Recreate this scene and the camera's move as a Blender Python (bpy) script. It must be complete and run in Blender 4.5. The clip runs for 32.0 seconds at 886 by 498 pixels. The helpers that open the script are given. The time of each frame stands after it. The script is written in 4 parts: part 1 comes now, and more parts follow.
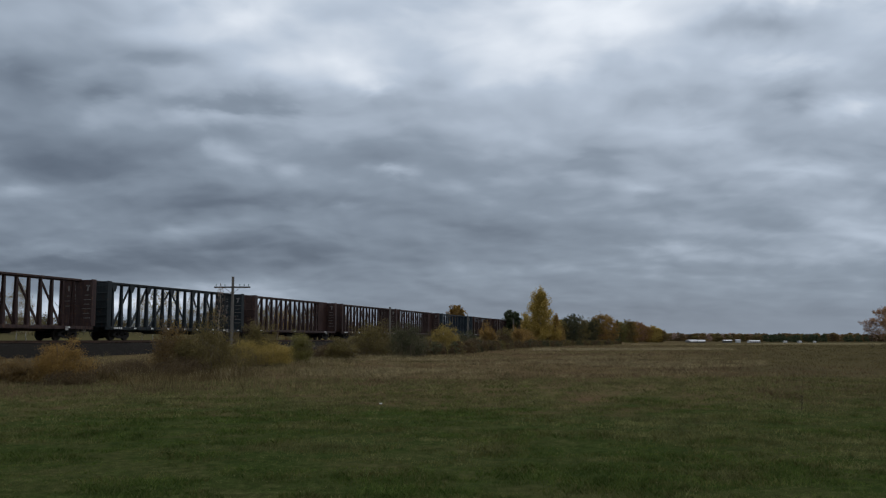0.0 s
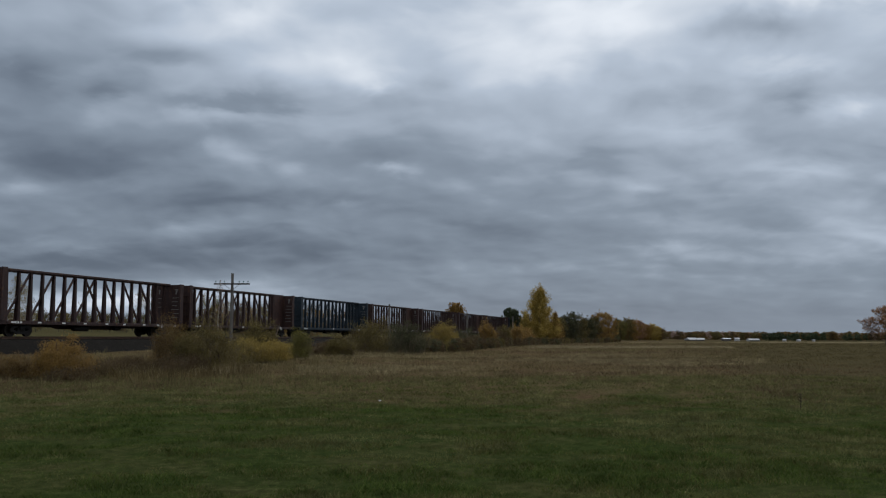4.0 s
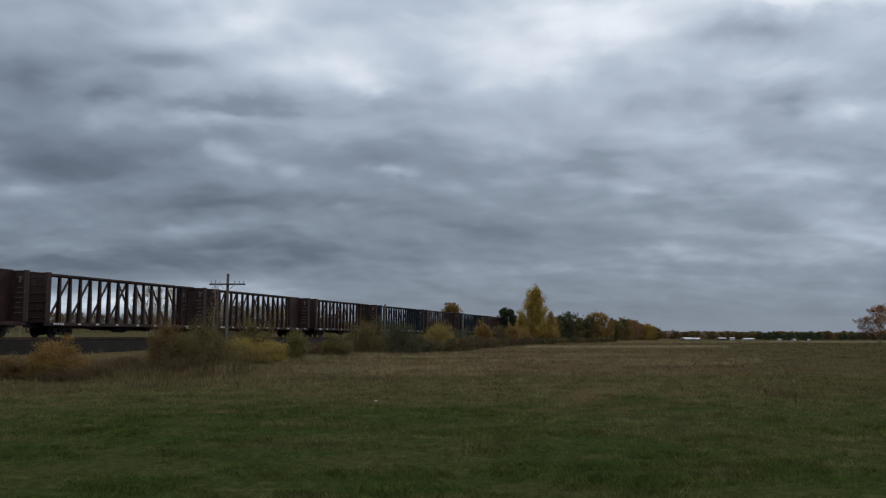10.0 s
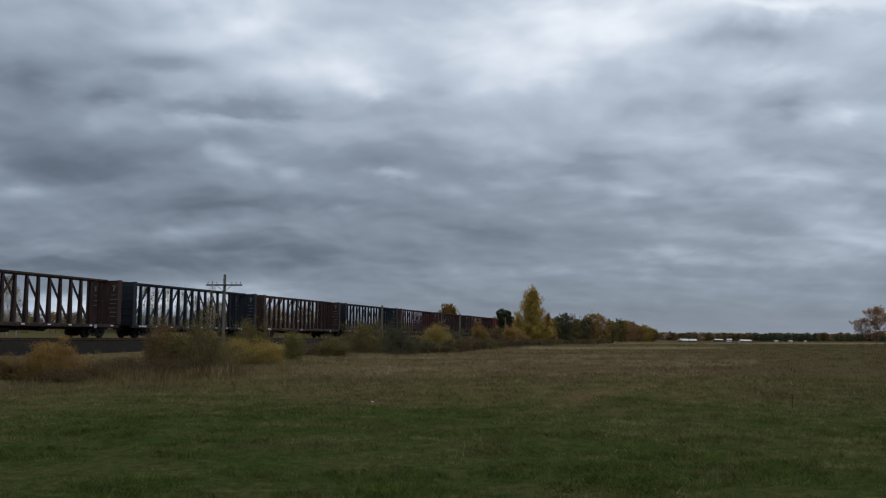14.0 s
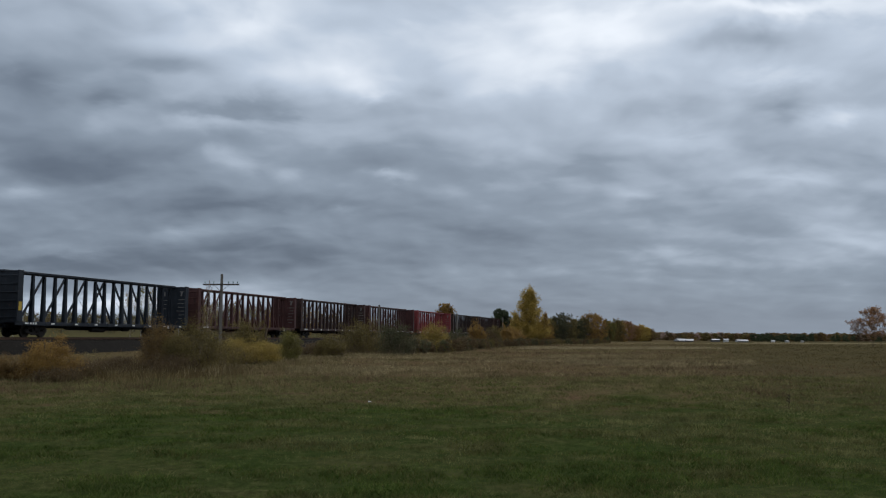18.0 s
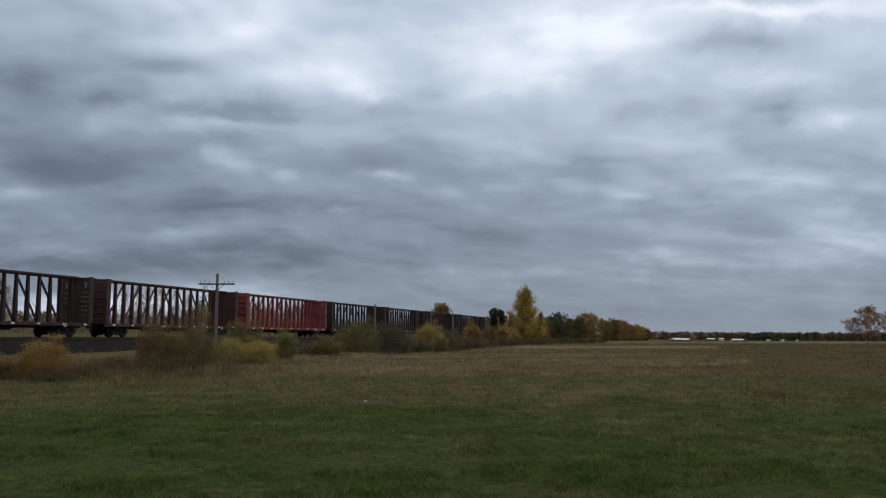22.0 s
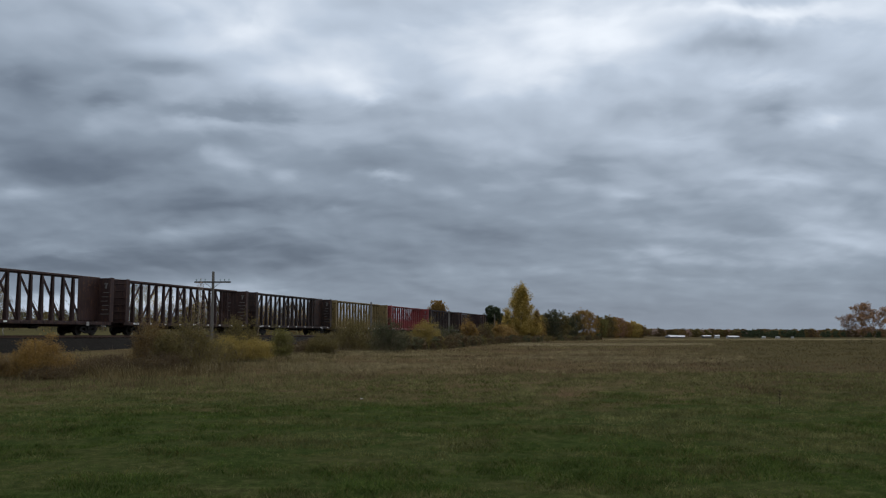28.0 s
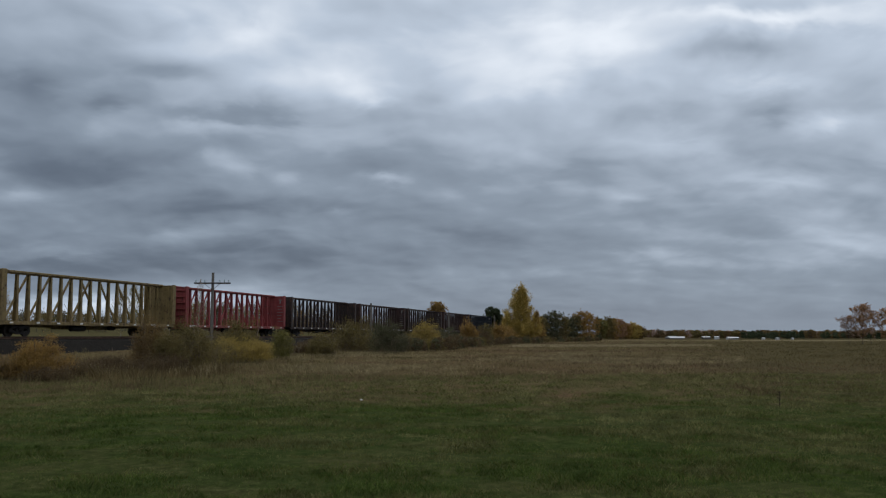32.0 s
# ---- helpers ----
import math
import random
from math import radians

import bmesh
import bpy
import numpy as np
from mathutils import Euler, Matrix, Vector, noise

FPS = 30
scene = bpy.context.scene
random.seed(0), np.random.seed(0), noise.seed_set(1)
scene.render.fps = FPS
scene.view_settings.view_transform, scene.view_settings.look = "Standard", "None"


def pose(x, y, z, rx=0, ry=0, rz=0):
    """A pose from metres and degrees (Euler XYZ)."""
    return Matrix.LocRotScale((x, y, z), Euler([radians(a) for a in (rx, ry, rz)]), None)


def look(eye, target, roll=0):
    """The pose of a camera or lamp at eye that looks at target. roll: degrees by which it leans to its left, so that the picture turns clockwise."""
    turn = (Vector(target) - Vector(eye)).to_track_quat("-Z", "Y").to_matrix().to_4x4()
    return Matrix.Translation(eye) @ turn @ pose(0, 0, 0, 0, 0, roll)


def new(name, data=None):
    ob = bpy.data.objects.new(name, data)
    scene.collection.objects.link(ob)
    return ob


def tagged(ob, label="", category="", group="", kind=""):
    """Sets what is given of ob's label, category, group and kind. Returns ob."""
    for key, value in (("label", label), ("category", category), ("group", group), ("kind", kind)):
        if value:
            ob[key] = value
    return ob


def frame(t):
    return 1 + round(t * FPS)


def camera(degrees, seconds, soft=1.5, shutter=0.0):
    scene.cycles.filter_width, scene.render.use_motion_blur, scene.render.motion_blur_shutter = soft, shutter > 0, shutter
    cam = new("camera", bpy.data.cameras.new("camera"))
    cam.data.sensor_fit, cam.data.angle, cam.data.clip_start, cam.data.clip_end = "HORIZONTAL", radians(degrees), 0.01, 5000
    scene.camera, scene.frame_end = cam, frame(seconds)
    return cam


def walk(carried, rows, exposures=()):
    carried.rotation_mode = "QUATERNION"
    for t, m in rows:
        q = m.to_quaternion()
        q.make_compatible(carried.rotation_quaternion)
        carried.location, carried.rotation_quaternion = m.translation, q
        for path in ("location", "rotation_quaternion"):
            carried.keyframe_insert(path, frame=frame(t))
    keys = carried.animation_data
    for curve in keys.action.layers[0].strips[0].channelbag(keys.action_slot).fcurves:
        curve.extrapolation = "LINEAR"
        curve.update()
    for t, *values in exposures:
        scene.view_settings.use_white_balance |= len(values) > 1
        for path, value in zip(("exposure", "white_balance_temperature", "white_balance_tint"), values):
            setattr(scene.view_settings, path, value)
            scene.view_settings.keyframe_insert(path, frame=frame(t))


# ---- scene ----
EYE = (0.0, 0.0, 1.6)
cam = camera(53.0, 32.0, soft=1.2)


def view(turn, tilt, lean):
    """The hand-held camera's pose: degrees to the right, up, and of lean."""
    a, b = radians(turn), radians(tilt)
    to = (EYE[0] + math.sin(a) * math.cos(b), EYE[1] + math.cos(a) * math.cos(b), EYE[2] + math.sin(b))
    return look(EYE, to, lean)


# seconds, turn, tilt, lean
SWAY = (
    (0.0, 0.001, 5.774, 0.00), (0.5, 0.016, 5.743, 0.02), (1.0, 0.022, 5.750, 0.01), (1.5, 0.003, 5.759, 0.01),
    (2.0, 0.034, 5.698, 0.05), (2.5, 0.001, 5.622, 0.12), (3.0, -0.026, 5.621, 0.17), (3.5, 0.016, 5.615, 0.19),
    (5.5, 0.038, 5.569, 0.18), (6.0, 0.036, 5.567, 0.15), (6.5, 0.082, 5.621, 0.14), (7.0, 0.157, 5.592, 0.13),
    (7.5, 0.199, 5.555, 0.13), (8.0, 0.253, 5.564, 0.13), (8.5, 0.266, 5.567, 0.12), (9.0, 0.252, 5.601, 0.10),
    (9.5, 0.222, 5.575, 0.09), (10.0, 0.307, 5.606, 0.09), (10.5, 0.382, 5.631, 0.10), (11.0, 0.375, 5.677, 0.11),
    (11.5, 0.377, 5.690, 0.08), (12.0, 0.389, 5.666, 0.07), (12.5, 0.425, 5.671, 0.10), (13.0, 0.472, 5.677, 0.13),
    (13.5, 0.472, 5.677, 0.14), (14.0, 0.494, 5.678, 0.16), (14.5, 0.467, 5.699, 0.17), (16.5, 0.534, 5.677, 0.17),
    (17.0, 0.555, 5.700, 0.19), (17.5, 0.568, 5.688, 0.20), (18.0, 0.673, 5.661, 0.21), (18.5, 0.773, 5.643, 0.21),
    (19.0, 0.847, 5.661, 0.22), (19.5, 0.915, 5.723, 0.24), (20.0, 0.987, 5.723, 0.26), (20.5, 1.037, 5.661, 0.26),
    (21.0, 0.985, 5.606, 0.24), (21.5, 0.927, 5.614, 0.19), (22.0, 0.945, 5.628, 0.17), (22.5, 1.042, 5.638, 0.14),
    (23.0, 1.056, 5.629, 0.10), (23.5, 1.074, 5.630, 0.10), (24.0, 1.080, 5.618, 0.10), (24.5, 1.086, 5.575, 0.09),
    (25.0, 1.109, 5.538, 0.08), (25.5, 1.148, 5.519, 0.08), (27.5, 1.237, 5.472, 0.07), (28.0, 1.201, 5.472, 0.05),
    (28.5, 1.142, 5.502, 0.05), (29.0, 1.096, 5.519, 0.08), (29.5, 1.107, 5.524, 0.10), (30.0, 1.148, 5.519, 0.10),
    (30.5, 1.148, 5.519, 0.10), (31.0, 1.144, 5.511, 0.11), (31.5, 1.177, 5.533, 0.08), (32.0, 1.217, 5.545, 0.05),
)
walk(cam, [(t, view(a, b, c)) for t, a, b, c in SWAY],
     ((0.0, 0.0), (3.0, -0.03), (6.0, -0.06), (9.0, -0.03), (13.0, 0.02), (17.0, 0.08), (20.0, 0.15), (25.0, 0.18), (28.0, 0.12), (32.0, 0.06)))

# ---- sky, sun ----
# The cloud deck is a flat sheet seen from below: each patch is thin (bright) or thick (dark) cloud.
# Patch: place across and ahead on the sheet, half widths, gain.
THIN = (
    (-0.32, 1.62, 0.13, 0.09, 0.18),
    (-0.20, 1.82, 0.15, 0.11, 0.18),
    (-0.14, 1.88, 0.05, 0.05, 0.12),
    (-0.61, 1.60, 0.13, 0.07, 0.08),
    (-0.75, 2.00, 0.09, 0.06, 0.08),
    (-0.49, 2.04, 0.12, 0.05, 0.10),
    (-0.49, 2.24, 0.06, 0.06, 0.18),
    (-1.08, 2.35, 0.11, 0.06, 0.12),
    (-0.25, 2.60, 0.04, 0.04, 0.12),
    (-0.11, 2.33, 0.06, 0.04, 0.18),
    (-0.39, 2.31, 0.04, 0.04, 0.10),
    (0.18, 1.72, 0.17, 0.13, 0.24),
    (0.30, 1.60, 0.11, 0.10, 0.19),
    (0.62, 1.52, 0.17, 0.03, 0.22),
    (0.72, 1.76, 0.12, 0.03, 0.10),
    (0.60, 2.07, 0.11, 0.06, 0.10),
    (0.90, 1.92, 0.10, 0.04, 0.12),
    (0.57, 2.44, 0.05, 0.04, 0.10),
)
THICK = (
    (-0.84, 1.73, 0.08, 0.11, -0.18),
    (-0.69, 1.88, 0.06, 0.04, -0.18),
    (-0.55, 1.75, 0.09, 0.05, -0.10),
    (-0.40, 1.97, 0.16, 0.05, -0.16),
    (-0.89, 2.23, 0.27, 0.12, -0.20),
    (-0.63, 2.37, 0.09, 0.06, -0.14),
    (-0.60, 2.50, 0.24, 0.08, -0.15),
    (-0.19, 2.19, 0.23, 0.13, -0.12),
    (-0.13, 2.54, 0.15, 0.10, -0.08),
    (0.20, 1.69, 0.04, 0.05, -0.10),
    (0.59, 1.64, 0.13, 0.05, -0.20),
    (0.51, 1.89, 0.12, 0.05, -0.09),
    (0.74, 1.86, 0.08, 0.03, -0.07),
    (0.41, 2.33, 0.11, 0.07, -0.12),
    (0.13, 2.30, 0.13, 0.09, -0.08),
    (0.23, 2.77, 0.31, 0.11, -0.12),
    (0.88, 3.65, 0.46, 0.15, -0.06),
)
STREAKS = (
    (-0.73, 2.71, 0.19, 0.06, 0.15),
    (-1.24, 2.77, 0.17, 0.04, 0.10),
    (-0.66, 2.97, 0.66, 0.17, -0.14),
    (0.95, 2.25, 0.17, 0.05, 0.12),
    (0.83, 2.89, 0.21, 0.07, 0.10),
    (0.36, 3.18, 0.39, 0.05, 0.06),
    (1.24, 2.74, 0.22, 0.30, 0.13),
    (-1.27, 3.46, 0.59, 0.17, 0.84),
    (-0.70, 1.64, 0.23, 0.18, -0.06),
    (0.69, 1.68, 0.20, 0.21, 0.04),
)

# broad swells of the cover
SWELLS = (
    (-0.91, 2.02, 0.16, 0.18, -0.15),
    (-0.46, 1.61, 0.16, 0.18, 0.13),
    (-0.24, 2.11, 0.26, 0.18, 0.06),
    (-0.29, 2.52, 0.26, 0.18, -0.08),
    (0.50, 1.60, 0.10, 0.08, 0.09),
    (0.65, 2.11, 0.16, 0.12, 0.06),
    (0.85, 1.75, 0.16, 0.18, -0.07),
    (-0.89, 2.44, 0.16, 0.18, -0.06),
    (-0.37, 1.83, 0.10, 0.08, 0.06),
    (1.12, 2.88, 0.26, 0.18, 0.04),
    (-0.81, 1.77, 0.10, 0.08, -0.05),
    (0.98, 2.05, 0.10, 0.18, -0.03),
    (-0.05, 1.63, 0.16, 0.08, -0.04),
    (-1.05, 2.90, 0.26, 0.08, -0.04),
    (0.95, 2.42, 0.10, 0.12, -0.04),
)


def node(tree, kind, **values):
    n = tree.nodes.new(kind)
    for key, value in values.items():
        if key == "op":
            n.operation = value
        elif key == "dims":
            n.noise_dimensions = value
        else:
            n.inputs[key.replace("_", " ")].default_value = value
    return n


def sums(tree, op, a, b):
    """A math node of two sockets or numbers; returns its output."""
    n = tree.nodes.new("ShaderNodeMath")
    n.operation = op
    for i, v in enumerate((a, b)):
        if isinstance(v, (int, float)):
            n.inputs[i].default_value = v
        elif v is not None:
            tree.links.new(v, n.inputs[i])
    return n.outputs[0]


def ramp(tree, fac, stops):
    n = tree.nodes.new("ShaderNodeValToRGB")
    e = n.color_ramp.elements
    while len(e) < len(stops):
        e.new(0.5)
    for el, (at, col) in zip(e, stops):
        el.position, el.color = at, (*col, 1)
    tree.links.new(fac, n.inputs["Fac"])
    return n.outputs["Color"]


def make_world():
    world = bpy.data.worlds.new("overcast_sky")
    scene.world = world
    world.use_nodes = True
    t = world.node_tree
    t.nodes.clear()
    link = t.links.new
    seen = t.nodes.new("ShaderNodeTexCoord")
    seen.object = CLOUDS
    way = seen.outputs["Generated"]
    sep = t.nodes.new("ShaderNodeSeparateXYZ")
    link(way, sep.inputs[0])
    up = sums(t, "ADD", sums(t, "MAXIMUM", sep.outputs[2], 0.0), 0.24)
    px, py = sums(t, "DIVIDE", sep.outputs[0], up), sums(t, "DIVIDE", sep.outputs[1], up)
    # the whole sheet slides with the wind
    slid = t.nodes.new("ShaderNodeVectorMath")
    slid.operation = "SUBTRACT"
    link(seen.outputs["Object"], slid.inputs[0])
    link(way, slid.inputs[1])
    wind = t.nodes.new("ShaderNodeSeparateXYZ")
    link(slid.outputs[0], wind.inputs[0])
    px, py = sums(t, "ADD", px, wind.outputs[0]), sums(t, "ADD", py, wind.outputs[1])
    com = t.nodes.new("ShaderNodeCombineXYZ")
    link(px, com.inputs[0])
    link(py, com.inputs[1])

    def spread(shift, stretch):
        m = t.nodes.new("ShaderNodeMapping")
        m.inputs["Location"].default_value = shift
        m.inputs["Scale"].default_value = (1.0, stretch, 1.0)
        link(bent, m.inputs[0])
        return m.outputs[0]

    def cloud(scale, detail, rough, twist, shift, stretch=1.0):
        n = node(t, "ShaderNodeTexNoise", Scale=scale, Detail=detail, Roughness=rough, Distortion=twist)
        link(spread(shift, stretch), n.inputs["Vector"])
        return sums(t, "SUBTRACT", n.outputs[0], 0.5)

    # the sheet is pulled about by slow swirls
    bent = com.outputs[0]
    swirl = node(t, "ShaderNodeTexNoise", Scale=2.6, Detail=3, Roughness=0.5)
    link(bent, swirl.inputs["Vector"])
    move = t.nodes.new("ShaderNodeVectorMath")
    move.operation = "MULTIPLY_ADD"
    link(swirl.outputs["Color"], move.inputs[0])
    move.inputs[1].default_value = (0.13, 0.20, 0.0)
    link(com.outputs[0], move.inputs[2])
    bent = move.outputs[0]

    # lumps: rounded cells, bright in the middle, with dark creases between
    lump = t.nodes.new("ShaderNodeTexVoronoi")
    lump.feature = "SMOOTH_F1"
    lump.inputs["Scale"].default_value, lump.inputs["Smoothness"].default_value = 4.4, 0.7
    lump.inputs["Detail"].default_value, lump.inputs["Roughness"].default_value = 2.0, 0.45
    link(spread((2.2, 0.6, 0), 1.05), lump.inputs["Vector"])
    total = sums(t, "ADD", sums(t, "MULTIPLY", sums(t, "SUBTRACT", 0.45, lump.outputs["Distance"]), LUMPS), SKY_BASE)
    total = sums(t, "ADD", total, sums(t, "MULTIPLY", cloud(1.7, 3, 0.5, 0.1, (3.1, 1.7, 0), 1.15), 0.24))
    total = sums(t, "ADD", total, sums(t, "MULTIPLY", cloud(4.4, 5, 0.42, 0.0, (7.3, 0.4, 2), 1.0), 0.15))
    # the lumps' upper rims catch the light, their undersides are dark
    rims = sums(t, "SUBTRACT", cloud(3.6, 4, 0.45, 0.0, (1.3, 5.2, 3), 1.0), cloud(3.6, 4, 0.45, 0.0, (1.33, 5.145, 3), 1.0))
    total = sums(t, "ADD", total, sums(t, "MULTIPLY", rims, RIMS))
    puffs = sums(t, "SUBTRACT", cloud(8.0, 2, 0.4, 0.0, (4.1, 2.2, 7), 1.0), cloud(8.0, 2, 0.4, 0.0, (4.125, 2.165, 7), 1.0))
    total = sums(t, "ADD", total, sums(t, "MULTIPLY", puffs, PUFFS))
    # haze evens the clouds out low over the horizon
    low = sums(t, "POWER", sums(t, "SUBTRACT", 1.0, sums(t, "MINIMUM", sums(t, "MULTIPLY", sums(t, "MAXIMUM", sep.outputs[2], 0.0), 9.0), 1.0)), 3.0)
    # a little brighter with height
    total = sums(t, "ADD", total, sums(t, "MULTIPLY", sep.outputs[2], 1.13))
    total = sums(t, "ADD", total, sums(t, "MULTIPLY", sep.outputs[0], 0.15))
    # patches are placed by the bumpy sheet so that their rims are torn
    fray = sums(t, "MULTIPLY", cloud(2.6, 5, 0.55, 0.2, (9.0, 3.0, 6)), 0.26)
    wx = sums(t, "ADD", px, fray)
    wy = sums(t, "ADD", py, sums(t, "MULTIPLY", fray, 1.6))
    for x, y, rx, ry, gain in THIN + THICK + STREAKS + SWELLS:
        dx = sums(t, "DIVIDE", sums(t, "SUBTRACT", wx, x), rx)
        dy = sums(t, "DIVIDE", sums(t, "SUBTRACT", wy, y), ry)
        r2 = sums(t, "ADD", sums(t, "MULTIPLY", dx, dx), sums(t, "MULTIPLY", dy, dy))
        total = sums(t, "ADD", total, sums(t, "MULTIPLY", sums(t, "EXPONENT", sums(t, "MULTIPLY", r2, -1.0), None), gain))
    mixed = sums(t, "ADD", sums(t, "MULTIPLY", total, sums(t, "SUBTRACT", 1.0, low)), sums(t, "MULTIPLY", low, 0.46))
    colour = ramp(t, mixed, SKY_RAMP)
    sky = t.nodes.new("ShaderNodeTexSky")
    sky.sky_type, sky.sun_disc = "NISHITA", False
    sky.sun_elevation, sky.sun_rotation = radians(34), radians(12)
    clear = t.nodes.new("ShaderNodeBackground")
    clear.inputs["Strength"].default_value = 0.05
    link(sky.outputs[0], clear.inputs["Color"])
    cover = t.nodes.new("ShaderNodeBackground")
    # an overcast is two to three times as bright overhead as low down
    high = t.nodes.new("ShaderNodeMapRange")
    high.interpolation_type = "SMOOTHSTEP"
    for i, v in enumerate((0.34, 0.95, SKY_STRENGTH, SKY_STRENGTH * ZENITH), 1):
        high.inputs[i].default_value = v
    link(sep.outputs[2], high.inputs[0])
    link(high.outputs[0], cover.inputs["Strength"])
    link(colour, cover.inputs["Color"])
    mix = t.nodes.new("ShaderNodeMixShader")
    mix.inputs[0].default_value = 0.97
    link(clear.outputs[0], mix.inputs[1])
    link(cover.outputs[0], mix.inputs[2])
    out = t.nodes.new("ShaderNodeOutputWorld")
    link(mix.outputs[0], out.inputs[0])


SKY_BASE = 0.365
LUMPS = 0.09
RIMS = 0.34
PUFFS = 0.10
SKY_STRENGTH = 1.0
ZENITH = 1.22
SKY_RAMP = (
    (0.0, (0.071, 0.091, 0.127)), (0.25, (0.123, 0.155, 0.205)), (0.5, (0.245, 0.298, 0.371)),
    (0.75, (0.475, 0.552, 0.660)), (1.0, (0.83, 0.885, 0.96)),
)
CLOUDS = new("cloud_sheet")
make_world()
sun = new("sun", bpy.data.lights.new("sun", "SUN"))
sun.data.energy, sun.data.angle, sun.data.color = 0.5, radians(20), (1.0, 0.96, 0.9)
sun.matrix_world = look((0, 0, 0), (-math.sin(radians(12)) * math.cos(radians(34)), -math.cos(radians(12)) * math.cos(radians(34)), -math.sin(radians(34))))

# ---- materials ----
def material(name, rough=0.8, metal=0.0):
    m = bpy.data.materials.new(name)
    m.use_nodes = True
    t = m.node_tree
    b = t.nodes["Principled BSDF"]
    b.inputs["Roughness"].default_value, b.inputs["Metallic"].default_value = rough, metal
    b.inputs["Specular IOR Level"].default_value = 0.3 if rough < 0.9 else 0.05
    return m, t, b


def noise_of(t, scale, detail=6, rough=0.6, coord="Object", stretch=(1, 1, 1)):
    c = t.nodes.new("ShaderNodeTexCoord")
    m = t.nodes.new("ShaderNodeMapping")
    m.inputs["Scale"].default_value = stretch
    t.links.new(c.outputs[coord], m.inputs[0])
    n = node(t, "ShaderNodeTexNoise", Scale=scale, Detail=detail, Roughness=rough)
    t.links.new(m.outputs[0], n.inputs["Vector"])
    return n.outputs[0]


def blend(t, fac, a, b, kind="MIX"):
    n = t.nodes.new("ShaderNodeMix")
    n.data_type, n.blend_type = "RGBA", kind
    for sock, v in ((n.inputs[0], fac), (n.inputs[6], a), (n.inputs[7], b)):
        if isinstance(v, (int, float)):
            sock.default_value = v
        elif isinstance(v, tuple):
            sock.default_value = (*v, 1)
        else:
            t.links.new(v, sock)
    return n.outputs[2]


def bump(t, b, height, strength, distance):
    n = node(t, "ShaderNodeBump", Strength=strength, Distance=distance)
    t.links.new(height, n.inputs["Height"])
    t.links.new(n.outputs[0], b.inputs["Normal"])


def paint(name, col, rust=0.35, rough=0.6):
    """Old wagon paint: faded, streaked from above, rust and soot coming through."""
    m, t, b = material(name, rough)
    fade = noise_of(t, 0.9, 4)
    base = ramp(t, fade, ((0.3, tuple(c * 0.72 for c in col)), (0.7, tuple(min(1, c * 1.2 + 0.01) for c in col))))
    spots = noise_of(t, 3.5, 8, 0.68)
    lo = 0.72 - rust * 0.45
    rusted = ramp(t, spots, ((lo, (0, 0, 0)), (lo + 0.14, (1, 1, 1))))
    streak = noise_of(t, 5.0, 5, 0.6, stretch=(1, 1, 0.12))
    rustcol = ramp(t, streak, ((0.35, (0.025, 0.014, 0.010)), (0.65, (0.10, 0.045, 0.022))))
    col1 = blend(t, rusted, base, rustcol)
    soot = ramp(t, streak, ((0.30, (0.55, 0.55, 0.55)), (0.62, (1, 1, 1))))
    t.links.new(blend(t, 0.8, col1, soot, "MULTIPLY"), b.inputs["Base Color"])
    bump(t, b, spots, 0.25, 0.01)
    return m


def plain(name, stops, scale=4.0, rough=0.85, bumps=0.3, dist=0.02, metal=0.0, stretch=(1, 1, 1), vary=0.0):
    """A grained surface between the given colours; vary: how much pieces differ from one another."""
    m, t, b = material(name, rough, metal)
    n = noise_of(t, scale, 8, 0.62, stretch=stretch)
    c = ramp(t, n, stops)
    n2 = noise_of(t, scale * 0.13, 3)
    c = blend(t, 0.5, c, ramp(t, n2, ((0.3, (0.6, 0.6, 0.6)), (0.7, (1, 1, 1)))), "MULTIPLY")
    if vary:
        r = t.nodes.new("ShaderNodeObjectInfo").outputs["Random"]
        c = blend(t, 1.0, c, ramp(t, r, ((0.0, (1 - vary,) * 3), (1.0, (1, 1, 1)))), "MULTIPLY")
    t.links.new(c, b.inputs["Base Color"])
    bump(t, b, n, bumps, dist)
    return m


def foliage(name, dark, mid, light, sheer=0.45, rough=0.7, tussock=0.0, differ=0.6):
    """Leaves, blades or twigs that differ one by one, with some light through them."""
    m, t, b = material(name, rough)
    r = t.nodes.new("ShaderNodeNewGeometry").outputs["Random Per Island"]
    dark, light = (tuple(b + (a - b) * differ for a, b in zip(end, mid)) for end in (dark, light))
    c = ramp(t, r, ((0.0, dark), (0.5, mid), (1.0, light)))
    big = noise_of(t, 0.35, 3)
    c = blend(t, 0.7, c, ramp(t, big, ((0.32, (0.62, 0.62, 0.62)), (0.68, (1.0, 1.0, 1.0)))), "MULTIPLY")
    if tussock:
        tuft = noise_of(t, tussock, 4, 0.6, stretch=(1, 0.7, 1))
        c = blend(t, 1.0, c, ramp(t, tuft, ((0.36, (0.70, 0.70, 0.66)), (0.64, (1.5, 1.46, 1.36)))), "MULTIPLY")
    t.links.new(c, b.inputs["Base Color"])
    if sheer:
        tr = t.nodes.new("ShaderNodeBsdfTranslucent")
        t.links.new(c, tr.inputs["Color"])
        mx = t.nodes.new("ShaderNodeMixShader")
        mx.inputs[0].default_value = sheer
        t.links.new(b.outputs[0], mx.inputs[1])
        t.links.new(tr.outputs[0], mx.inputs[2])
        t.links.new(mx.outputs[0], t.nodes["Material Output"].inputs["Surface"])
    return m


